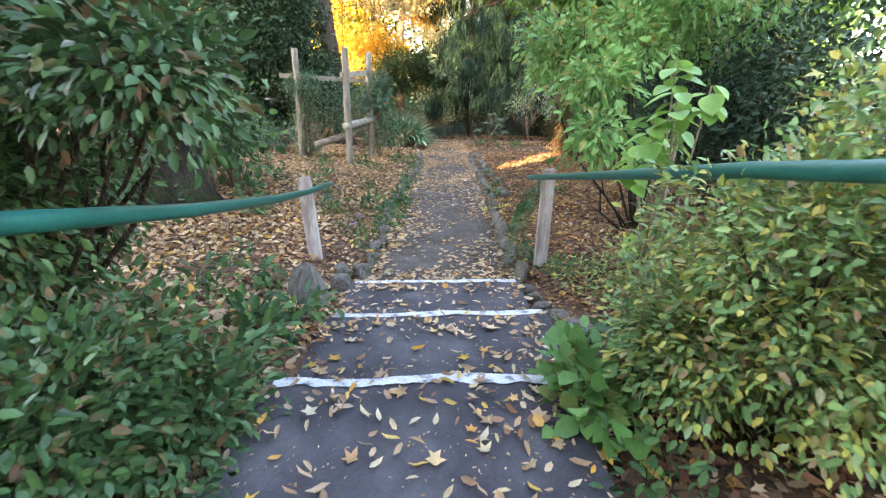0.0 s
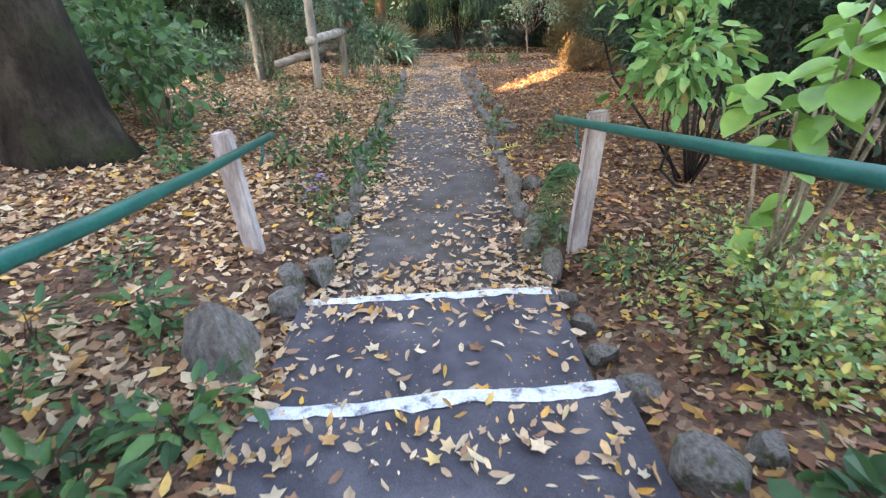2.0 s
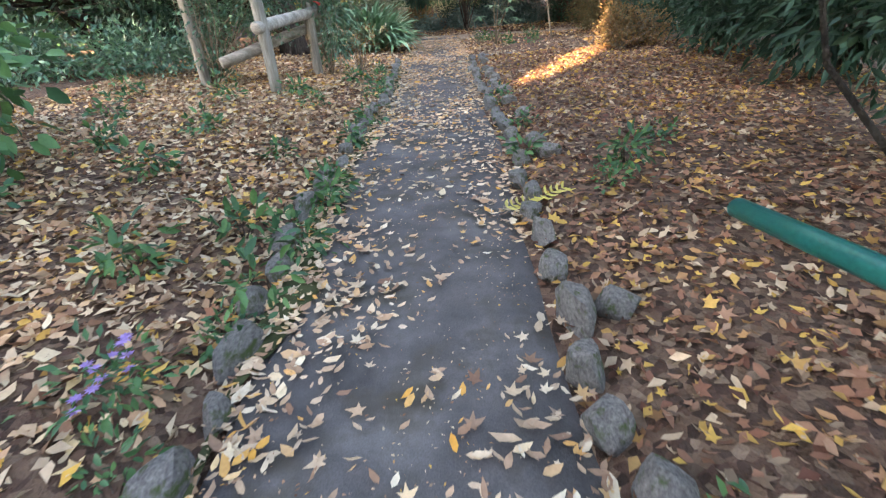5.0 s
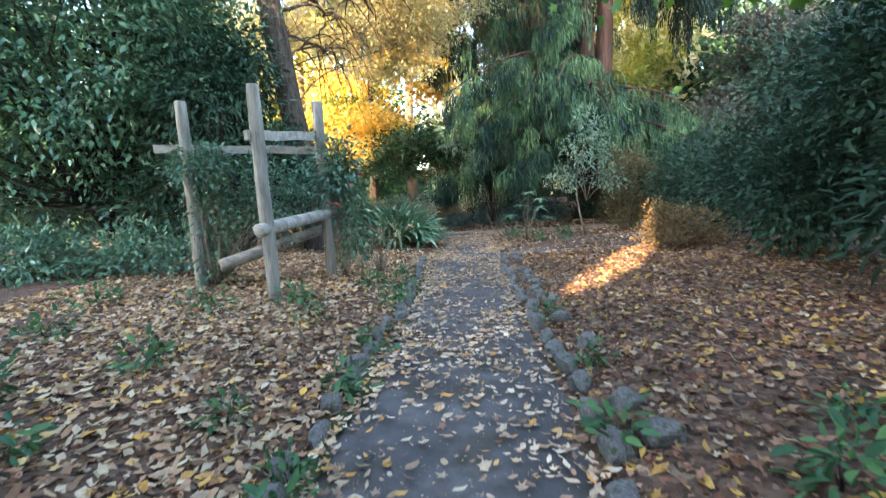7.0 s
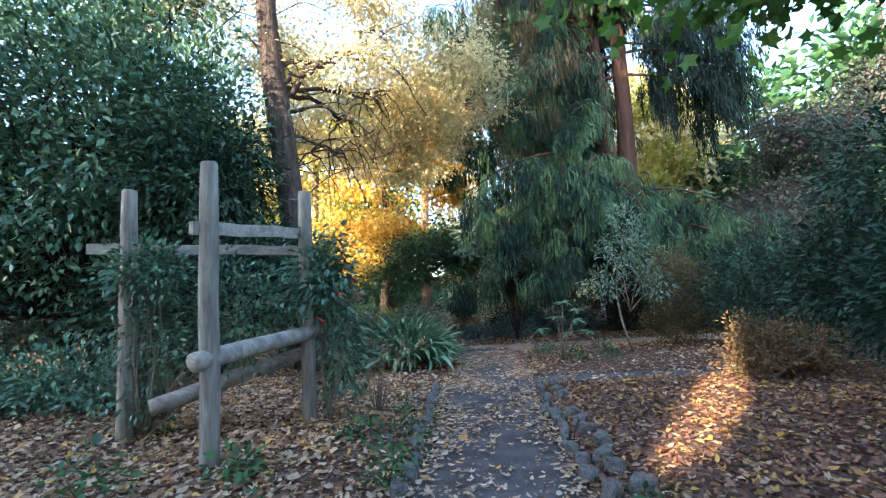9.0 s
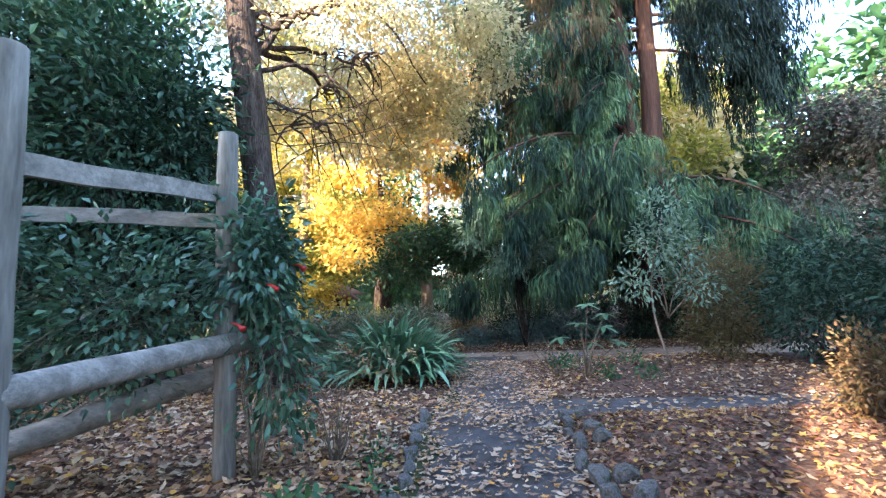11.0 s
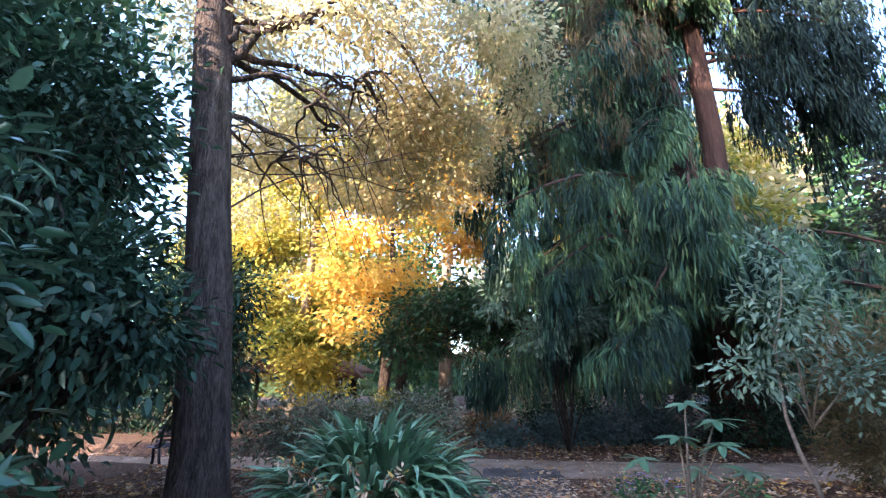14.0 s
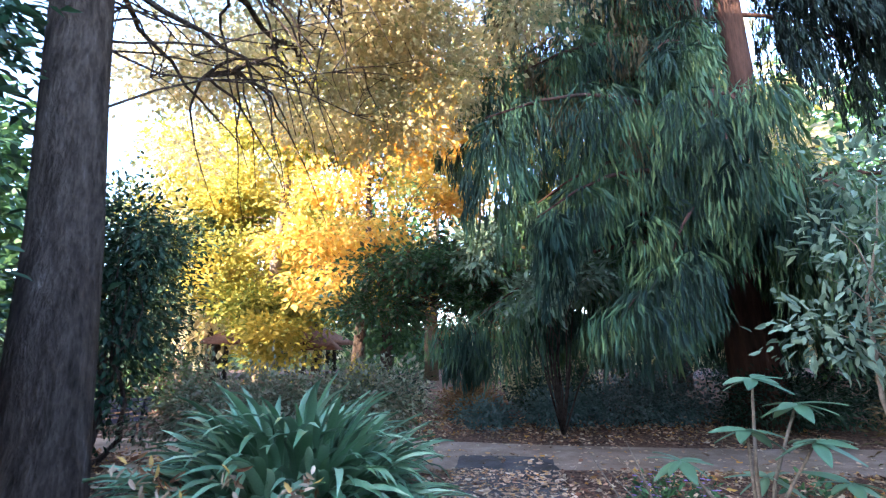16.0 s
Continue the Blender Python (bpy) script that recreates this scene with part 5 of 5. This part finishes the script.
stalks(vine, "stem", (0.15, 0, -0.05), [tuple(c) for c in C[::12]], 0.008, 174, M_TWIG, 0.1, 7)
for k, (x, y, z) in enumerate(((0.28, -0.12, 1.55), (0.1, -0.3, 1.25), (0.42, 0.1, 1.72))):
    g = Geo()
    g.tube([(x, y, z), (x + 0.06, y - 0.02, z - 0.01), (x + 0.09, y - 0.03, z - 0.03), (x + 0.12, y - 0.04, z - 0.05)], [0.006, 0.011, 0.016, 0.028], 8)
    part("flower", g.mesh("flower", G_RED), vine, "red trumpet flower")
shrub("rose_vine", "leafy climber over the far trellis post", "vine", at(-3.75, 10.9), [((0.05, 0, 1.85), (0.65, 0.3, 0.3), 150), ((0.1, 0.05, 1.0), (0.4, 0.3, 0.95), 140), ((1.0, 0.3, 1.3), (0.8, 0.3, 0.8), 170)], G_CAMELLIA, 0.08, 0.5, 11, 0.1, stems=14, stem_mat=M_TWIG, stem_r=0.01, seed=176)
# purple daisies
for k, (x, y) in enumerate(((1.75, 18.2), (2.1, 17.9), (1.5, 17.7), (-1.02, 3.65))):
    ds = root("daisy_clump", at(x, y), "low clump of purple daisies", "flower", "purple daisies")
    C, d = clumps((0, 0, 0.12), (0.22, 0.22, 0.12), 26, 180 + k)
    part("foliage", mesh_of("foliage", *foliage(C, d, 6, 0.05, 0.06, 0.4, seed=k), G_HERB), ds)
    P = np.repeat(C[:12] * (1, 1, 1) + (0, 0, 0.08), 9, 0)
    a = np.tile(np.arange(9) * 0.698, 12)
    part("petals", mesh_of("petals", *leaves(P, np.stack([np.cos(a), np.sin(a), 0 * a + 0.2], 1), 0.03, 0.012, QUAD), G_PURPLE), ds)

# overhanging boughs on the right of the walk
over = tree("maple_tree", "maple with green leaves overhanging the bed", at(8.2, 6.2), [(0, 0, -0.2), (0, 0, 2), (-0.3, 0.2, 4), (-0.6, 0.4, 6)], [0.26, 0.22, 0.17, 0.08], M_BARK,
            [((-5.4, 3.4, 4.15), (1.5, 0.9, 0.45), 90), ((-3.4, 3.0, 3.85), (1.7, 1.1, 0.6), 120), ((-1.4, 1.8, 4.2), (2.0, 2.0, 1.2), 110), ((-3.6, 1.5, 5.0), (2.0, 1.6, 0.8), 60), ((-2.4, 3.7, 4.5), (2.4, 1.2, 0.6), 120), ((-0.4, 3.8, 4.6), (2.0, 1.4, 0.9), 100)], G_MAPLE, 0.15, 0.95, 8, 0.22, 14, 0.06, seed=191, shape=STAR, droop=0.5)

# ---- garden pavilion far behind ----
pav = root("pavilion", (-10.6, 34.6, 0.0), "small brown-roofed garden pavilion among trees", "pavilion")
for sx in (-1, 1):
    for sy in (-1, 1):
        g = Geo()
        g.tube([(sx * 1.9, sy * 1.9, 0), (sx * 1.9, sy * 1.9, 1.2), (sx * 1.9, sy * 1.9, 2.4)], [0.12, 0.11, 0.12], 8)
        part("post", g.mesh("post", M_BARK_DARK), pav)
V = [(-2.7, -2.7, 2.3), (2.7, -2.7, 2.3), (2.7, 2.7, 2.3), (-2.7, 2.7, 2.3), (-0.5, -0.5, 3.6), (0.5, -0.5, 3.6), (0.5, 0.5, 3.6), (-0.5, 0.5, 3.6)]
V += [(x, y, z - 0.16) for x, y, z in V[:4]]
part("roof", mesh_of("roof", V, [(0, 1, 5, 4), (1, 2, 6, 5), (2, 3, 7, 6), (3, 0, 4, 7), (4, 5, 6, 7), (8, 9, 1, 0), (9, 10, 2, 1), (10, 11, 3, 2), (11, 8, 0, 3), (11, 10, 9, 8)], M_ROOF), pav)
hut = root("garden_lantern", (-7.6, 32.0, 0.1), "small brown-roofed lantern shelter on dark posts", "shelter")
for sx in (-0.28, 0.28):
    g = Geo()
    g.tube([(sx, 0, -0.1), (sx, 0, 0.8), (sx, 0, 1.75)], [0.09, 0.08, 0.09], 8)
    part("post", g.mesh("post", M_BARK_DARK), hut)
V = [(-0.8, -0.6, 1.72), (0.8, -0.6, 1.72), (0.8, 0.6, 1.72), (-0.8, 0.6, 1.72), (-0.3, 0, 2.25), (0.3, 0, 2.25)]
part("roof", mesh_of("roof", V, [(0, 1, 5), (0, 5, 4), (1, 2, 5), (2, 3, 4), (2, 4, 5), (3, 0, 4), (0, 3, 2), (0, 2, 1)], M_ROOF), hut)

# park bench on the far path
bench = root("park_bench", (-7.1, 20.5, ground_z(-7.1, 20.5)), "dark park bench with slats coloured as if skylit", "bench")
bench.rotation_euler = (0, 0, radians(62))
M_IRON = solid("dark_iron", [(0.3, (0.012, 0.012, 0.016)), (0.7, (0.03, 0.03, 0.04))], 8, 0.45, None, 0.2, 0.004, 60)
# Paler bluish than the iron: skylight on the dark slats put into the colour.
M_SLAT = solid("skylit_slat", [(0.3, (0.10, 0.09, 0.12)), (0.7, (0.2, 0.18, 0.22))], 8, 0.5, None, 0.2, 0.004, 60)
for sx in (-0.6, 0.6):
    g = Geo()
    g.tube([(sx, 0.05, 0), (sx, 0.0, 0.22), (sx, 0.05, 0.42), (sx, -0.22, 0.46), (sx, -0.30, 0.85)], [0.03] * 5, 6)
    g.tube([(sx, -0.4, 0), (sx, -0.28, 0.22), (sx, -0.22, 0.44)], [0.03] * 3, 6)
    part("leg", g.mesh("leg", M_IRON), bench, "curved dark iron leg")
for k in range(9):
    y, z = ((0.14 - 0.09 * k, 0.45) if k < 4 else (-0.22 - 0.016 * (k - 4), 0.5 + 0.085 * (k - 4)))
    bm = bmesh.new()
    bmesh.ops.create_cube(bm, size=1.0)
    for v in bm.verts:
        v.co = Vector((v.co.x * 1.4, y + v.co.y * (0.07 if k < 4 else 0.02), z + v.co.z * (0.02 if k < 4 else 0.06)))
    bmesh.ops.bevel(bm, geom=bm.edges, offset=0.004, segments=1, affect="EDGES")
    me = bpy.data.meshes.new("slat")
    bm.to_mesh(me)
    bm.free()
    me.materials.append(M_SLAT)
    part("slat", me, bench)

# ---- added tree belts and far trees that close the garden ----
def belt(name, x0, x1, y0, y1, base, rise, gap=None, seed=0):
    """A lumpy added wall of dark trees between two points; gap: openings in it that let the sun through."""
    nxx, nz = 190, 110
    V, F = [], []
    for i in range(nxx + 1):
        f = i / nxx
        h = base(x0 + (x1 - x0) * f) + rise * noise.noise(Vector((f * 9, seed, 0)))
        for j in range(nz + 1):
            z = h * j / nz
            o = 1.3 * noise.noise(Vector((f * 26, z * 0.45, seed))) + 0.5 * noise.noise(Vector((f * 80, z * 1.4, seed)))
            V.append((x0 + (x1 - x0) * f, y0 + (y1 - y0) * f + o, z))
    w = nz + 1
    for i in range(nxx):
        for j in range(nz):
            q = (i * w + j, i * w + w + j, i * w + w + j + 1, i * w + j + 1)
            if gap:
                cx, cz = np.mean([V[k][0] for k in q]), np.mean([V[k][2] for k in q])
                if any(((cx - a) / u) ** 2 + ((cz - b) / v) ** 2 < 1.1 + 0.7 * noise.noise(Vector((cx * 1.7, cz * 1.7, 1))) for a, b, u, v in gap):
                    continue
            F.append(q)
    me = mesh_of(name, V, F, M_BELT, True)
    ob = tagged(new(name, me), "added dark tree belt closing the garden", "trees", kind="structure")
    md = ob.modifiers.new("thickness", "SOLIDIFY")
    md.thickness = 0.8
    return ob


# unseen belt added behind the walk to block the sun; its openings shape the sun patches
back = 14.0 + 11.7
gap_x = 2.95 - HEADING.x / HEADING.y * back
gap_z = 0.2 + back / HEADING.y * math.tan(radians(SUN_EL))
belt("sun_blocker_south", -30, 8, -14, -14, lambda x: 19.0 if x < -21 else 26.0 if x < -10 else 18.0, 1.2, [(gap_x, gap_z, 0.30, 1.3), (-15.4, 12.6, 0.22, 0.25), (-14.35, 13.8, 0.3, 0.3)], 3)
belt("backdrop_west", -38, -34, -10, 60, lambda x: 5.0, 2.0, None, 5)
belt("backdrop_east", 36, 38, -10, 60, lambda x: 5.0, 2.0, None, 7)
belt("backdrop_north", -38, 38, 60, 60, lambda x: 4.5, 2.0, None, 9)
far_a = tree("far_tree", "distant green tree closing the garden", (-26, 44, 0.1), [(0, 0, -0.2), (0, 0, 4), (0.4, 0, 8), (0.2, 0, 12)], [0.4, 0.34, 0.24, 0.08], M_BARK, [((0, 0, 8), (4.6, 4, 5.0), 430), ((1.5, 0, 4), (4.4, 3, 3.4), 300)], G_HERB, 0.42, 0.55, 4, 0.5, 12, 0.1, seed=201)
far_b = tree("far_tree", "distant yellowing tree closing the garden", (-14, 47, 0.1), [(0, 0, -0.2), (0, 0, 4), (-0.4, 0, 9), (0.2, 0, 14)], [0.4, 0.34, 0.24, 0.08], M_BARK, [((0, 0, 10), (4.2, 4, 5.0), 430), ((-1, 0, 4.5), (4.4, 3, 3.6), 300)], G_TAN, 0.42, 0.55, 4, 0.5, 12, 0.1, seed=205)
for k, (src, x, y, turn, s) in enumerate(((far_b, -20, 40, 40, 0.9), (far_a, -8, 45, 80, 1.1), (far_a, 3, 46, 200, 0.8), (far_b, 9, 43, 130, 0.95), (far_a, 16, 38, 300, 1.0), (far_b, 22, 34, 20, 0.9), (far_a, 20, 26, 100, 0.8), (far_b, 15, 46, 60, 1.1), (far_a, -26, 30, 150, 1.0), (far_a, -18, 24, 10, 0.9), (far_b, -1, 50, 270, 1.0), (far_b, -14, 34, 190, 1.0), (far_b, 12, 36, 250, 1.15), (far_a, 23, 31, 170, 1.35), (far_a, 19, 40, 55, 1.5))):
    c = copy_thing(src, pose(x, y, 0.1, 0, 0, turn))
    c.scale = (s, s, s)


# ---- fallen leaves ----
def litter(n, xr, yr, seed, keep, size=(0.05, 0.12)):
    rng = np.random.default_rng(seed)
    P, up = [], []
    for x, y in zip(rng.uniform(*xr, n), rng.uniform(*yr, n)):
        if keep(x, y, rng):
            P.append((x, y, ground_z(x, y) + 0.008 + 0.022 * rng.random()))
    P = np.array(P)
    m = len(P)
    a = rng.random(m) * 6.283
    D = np.stack([np.cos(a), np.sin(a), rng.normal(size=m) * 0.25], 1)
    up = unit(rng.normal(size=(m, 3)) * 0.5 + (0, 0, 1))
    s = rng.uniform(size[0], size[1], m)
    pick = rng.random(m)
    Vs, Fs, off = [], [], 0
    for lo, hi, shape, w in ((0, 0.08, STAR, 1.0), (0.08, 0.16, STAR_B, 0.95), (0.16, 0.5, CURL, 0.42), (0.5, 0.75, QUAD, 0.5), (0.75, 1.01, QUAD, 0.62)):
        k = (pick >= lo) & (pick < hi)
        V, F = leaves(P[k], D[k], s[k] * (1.1 if w > 0.9 else 1), s[k] * w, shape, up[k])
        Vs.append(V), Fs.append(F + off)
        off += len(V)
    return np.concatenate(Vs), np.concatenate(Fs)


def bare(x, y):
    return noise.noise(Vector((x * 0.55, y * 0.55, 7)))


# Thinned left of the steps: dark mulch shows and stands for the shade there.
V, F = litter(50000, (-6.0, -0.55), (-1.6, 14.3), 21, lambda x, y, r: off_path(x, y) > 0.02 and r.random() < 1.0 + 1.0 * bare(x, y) - 0.11 * max(0, -x - 3) - 0.5 * (y < 2.3) * (x < -0.9) - 0.35 * (x < -1.8) * (y < 5.0), (0.045, 0.11))
tagged(new("leaf_litter", mesh_of("leaf_litter", V, F, L_LITTER)), "brown and buff fallen leaves covering the bed", "leaves", kind="stuff")
V, F = litter(36000, (0.75, 6.0), (-1.6, 14.2), 22, lambda x, y, r: off_path(x, y) > 0.02 and r.random() < 1.05 + 0.8 * bare(x, y) - 0.1 * max(0, x - 3), (0.04, 0.095))
tagged(new("leaf_litter", mesh_of("leaf_litter", V, F, L_RUSSET)), "russet fallen leaves covering the shaded bed", "leaves", kind="stuff")
V, F = litter(26000, (-6.5, 6), (14.3, 24.5), 23, lambda x, y, r: off_path(x, y) > 0.0 and r.random() < 0.8 + bare(x, y), (0.05, 0.11))
tagged(new("leaf_litter", mesh_of("leaf_litter", V, F, L_LITTER)), "brown fallen leaves over the far beds", "leaves", kind="stuff")


def paved_z(x, y):
    if y > 2.03:
        return 0.012
    for nose, z in ((-0.02, 0.45), (1.02, 0.30), (2.02, 0.15)):
        if y < nose:
            return z + 0.003
    return 0.012


# leaves on the path: sparse on the steps, thicker in drifts further on
prng = np.random.default_rng(31)
P = []
while len(P) < 7600:
    x, y = prng.uniform(-0.72, 1.02), 2.1 + 17.4 * prng.random() ** 1.15
    e = min(x - edge_l(y), edge_r(y) - x)
    if e < -0.02:
        continue
    drift = 0.20 + 0.045 * max(0, y - 5) + 0.85 * noise.noise(Vector((x * 1.3, y * 0.8, 2))) + 0.45 * max(0, 0.3 - e) / 0.3 + 0.6 * max(0, 0.35 - (x - edge_l(y))) / 0.35 + 0.5 * (2.15 < y < 2.6)
    if prng.random() < drift:
        P.append((x, y, 0.018 + 0.012 * prng.random()))
P = np.array(P)
m = len(P)
a = prng.random(m) * 6.283
s = prng.uniform(0.035, 0.095, m) * np.where(prng.random(m) < 0.12, 1.35, 1.0)
up = unit(prng.normal(size=(m, 3)) * 0.22 + (0, 0, 1))
D = np.stack([np.cos(a), np.sin(a), 0 * a], 1)
k = prng.random(m) < 0.16
V1, F1 = leaves(P[k], D[k], s[k] * 1.1, s[k] * 1.0, STAR_B, up[k])
V2, F2 = leaves(P[~k], D[~k], s[~k], s[~k] * prng.uniform(0.28, 0.55, (~k).sum()), CURL, up[~k])
tagged(new("path_leaves", mesh_of("path_leaves", np.concatenate([V1, V2]), np.concatenate([F1, F2 + len(V1)]), L_PATH_MASS)), "buff and golden fallen leaves scattered on the asphalt", "leaves", kind="stuff")
one = np.zeros((1, 3))
ex, ez = np.array([(1.0, 0, 0)]), np.array([(0.0, 0, 1)])
FALLEN = [mesh_of("fallen_leaf", *leaves(one, ex, 1.0, w, sh, ez), L_PATH) for w, sh in ((0.34, CURL), (0.28, OVAL), (0.45, CURL), (0.95, STAR), (1.0, STAR_B))]
lrng = random.Random(17)
made = 0
while made < 290:
    x, y = lrng.uniform(-0.62, 0.9), lrng.uniform(-1.1, 2.05)
    e = min(x + 0.64, 0.92 - x)
    if lrng.random() > 0.45 + 0.6 * noise.noise(Vector((x * 1.8, y * 1.8, 5))) + 0.35 * (x > 0.2) * (y < 1.2):
        continue
    kind = lrng.choice((0, 0, 0, 1, 1, 1, 2, 2, 0, 1, 3, 4))
    s = lrng.uniform(0.045, 0.095) if kind < 3 else lrng.uniform(0.06, 0.11)
    lf = new("fallen_leaf", FALLEN[kind])
    lf.location = (x, y, paved_z(x, y) + 0.012)
    lf.rotation_euler = (lrng.uniform(-0.2, 0.2), lrng.uniform(-0.15, 0.15), lrng.uniform(0, 6.28))
    lf.scale = (s, s, s)
    tagged(lf, "dry golden fallen leaf lying on the asphalt", "leaf", "fallen leaves on the steps")
    made += 1

# drifts against the painted edges and the borders of the steps
P = []
while len(P) < 430:
    x, y = prng.uniform(-0.64, 0.88), prng.uniform(-1.3, 2.0)
    near = min((nose - 0.17 - y) % 5.0 for nose in (-0.02, 1.02, 2.02))
    side = min(x + 0.66, 0.92 - x)
    if prng.random() < 0.05 + 0.55 * math.exp(-(near / 0.16) ** 2) * (0.75 + 0.9 * noise.noise(Vector((x * 2.4, y * 0.7, 21)))) + 0.35 * math.exp(-(side / 0.12) ** 2):
        P.append((x, y, paved_z(x, y) + 0.010 + 0.02 * prng.random()))
P = np.array(P)
m = len(P)
a = prng.random(m) * 6.283
s = prng.uniform(0.03, 0.095, m)
up = unit(prng.normal(size=(m, 3)) * 0.3 + (0, 0, 1))
D = np.stack([np.cos(a), np.sin(a), 0 * a], 1)
k = prng.random(m) < 0.10
V1, F1 = leaves(P[k], D[k], s[k] * 1.1, s[k], STAR, up[k])
V2, F2 = leaves(P[~k], D[~k], s[~k], s[~k] * prng.uniform(0.28, 0.5, (~k).sum()), CURL, up[~k])
tagged(new("step_leaves", mesh_of("step_leaves", np.concatenate([V1, V2]), np.concatenate([F1, F2 + len(V1)]), L_PATH_MASS)), "buff, golden and brown leaves drifted on the steps", "leaves", kind="stuff")

# leaves on the side path and the cross path
P = []
while len(P) < 1900:
    if len(P) < 700:
        x, y, z = prng.uniform(0.9, 9.0), prng.uniform(14.2, 15.3), 0.012
    else:
        x, y, z = prng.uniform(-11.0, 9.0), prng.uniform(19.7, 21.9), -0.002
    if prng.random() < 0.5 + 0.9 * noise.noise(Vector((x * 0.9, y * 1.6, 31))):
        P.append((x, y, z + 0.012 * prng.random()))
P = np.array(P)
m = len(P)
a = prng.random(m) * 6.283
s = prng.uniform(0.05, 0.11, m)
up = unit(prng.normal(size=(m, 3)) * 0.3 + (0, 0, 1))
V, F = leaves(P, np.stack([np.cos(a), np.sin(a), 0 * a], 1), s, s * prng.uniform(0.4, 0.8, m), CURL, up)
tagged(new("path_leaves", mesh_of("path_leaves", V, F, L_PATH_MASS)), "buff fallen leaves on the crossing paths", "leaves", kind="stuff")

# a yellow compound leaf on the border of the path
fallen_frond = root("fallen_frond", (0.98, 5.5, 0.03), "yellow feathery fallen leaf lying on the path border", "leaf")
g = Geo()
spine = [Vector((-0.24 + 0.5 * f, -0.06 + 0.16 * f + 0.05 * f * f, 0.012 + 0.05 * f)) for f in np.linspace(0, 1, 12)]
g.tube(spine, [0.004] * 12, 5)
part("stem", g.mesh("stem", M_TWIG), fallen_frond)
LEAFLET = mesh_of("leaflet", *leaves(one, ex, 1.0, 0.30, CURL, ez), leafy("yellow_leaflet", [(0.66, 0.52, 0.13), (0.58, 0.44, 0.12), (0.70, 0.58, 0.22)], 0.7, 0.2, True, gloss=0.12))
for i in range(1, 12):
    for side in (-1, 1):
        lf = part("leaflet", LEAFLET, fallen_frond)
        lf.location = spine[i]
        lf.rotation_euler = (0.3 * side, lrng.uniform(-0.2, 0.1), 0.4 + side * lrng.uniform(0.8, 1.1))
        lf.scale = [lrng.uniform(0.09, 0.13)] * 3

# crumbs of leaf and twig on the paving
P = []
while len(P) < 5200:
    x, y = prng.uniform(-0.66, 0.95), prng.uniform(-1.0, 12.0) ** 1.0
    if edge_l(y) < x < edge_r(y) - 0.02 and prng.random() < 0.55 + 0.8 * noise.noise(Vector((x * 2.2, y * 2.2, 11))):
        P.append((x, y, paved_z(x, y) + 0.008))
P = np.array(P)
a = prng.random(len(P)) * 6.283
s = prng.uniform(0.006, 0.022, len(P))
up = unit(prng.normal(size=P.shape) * 0.3 + (0, 0, 1))
V, F = leaves(P, np.stack([np.cos(a), np.sin(a), 0 * a + 0.1], 1), s, s * prng.uniform(0.15, 0.7, len(P)), QUAD, up)
tagged(new("leaf_crumbs", mesh_of("leaf_crumbs", V, F, L_LITTER)), "small crumbs of dry leaf on the asphalt", "leaves", kind="stuff")
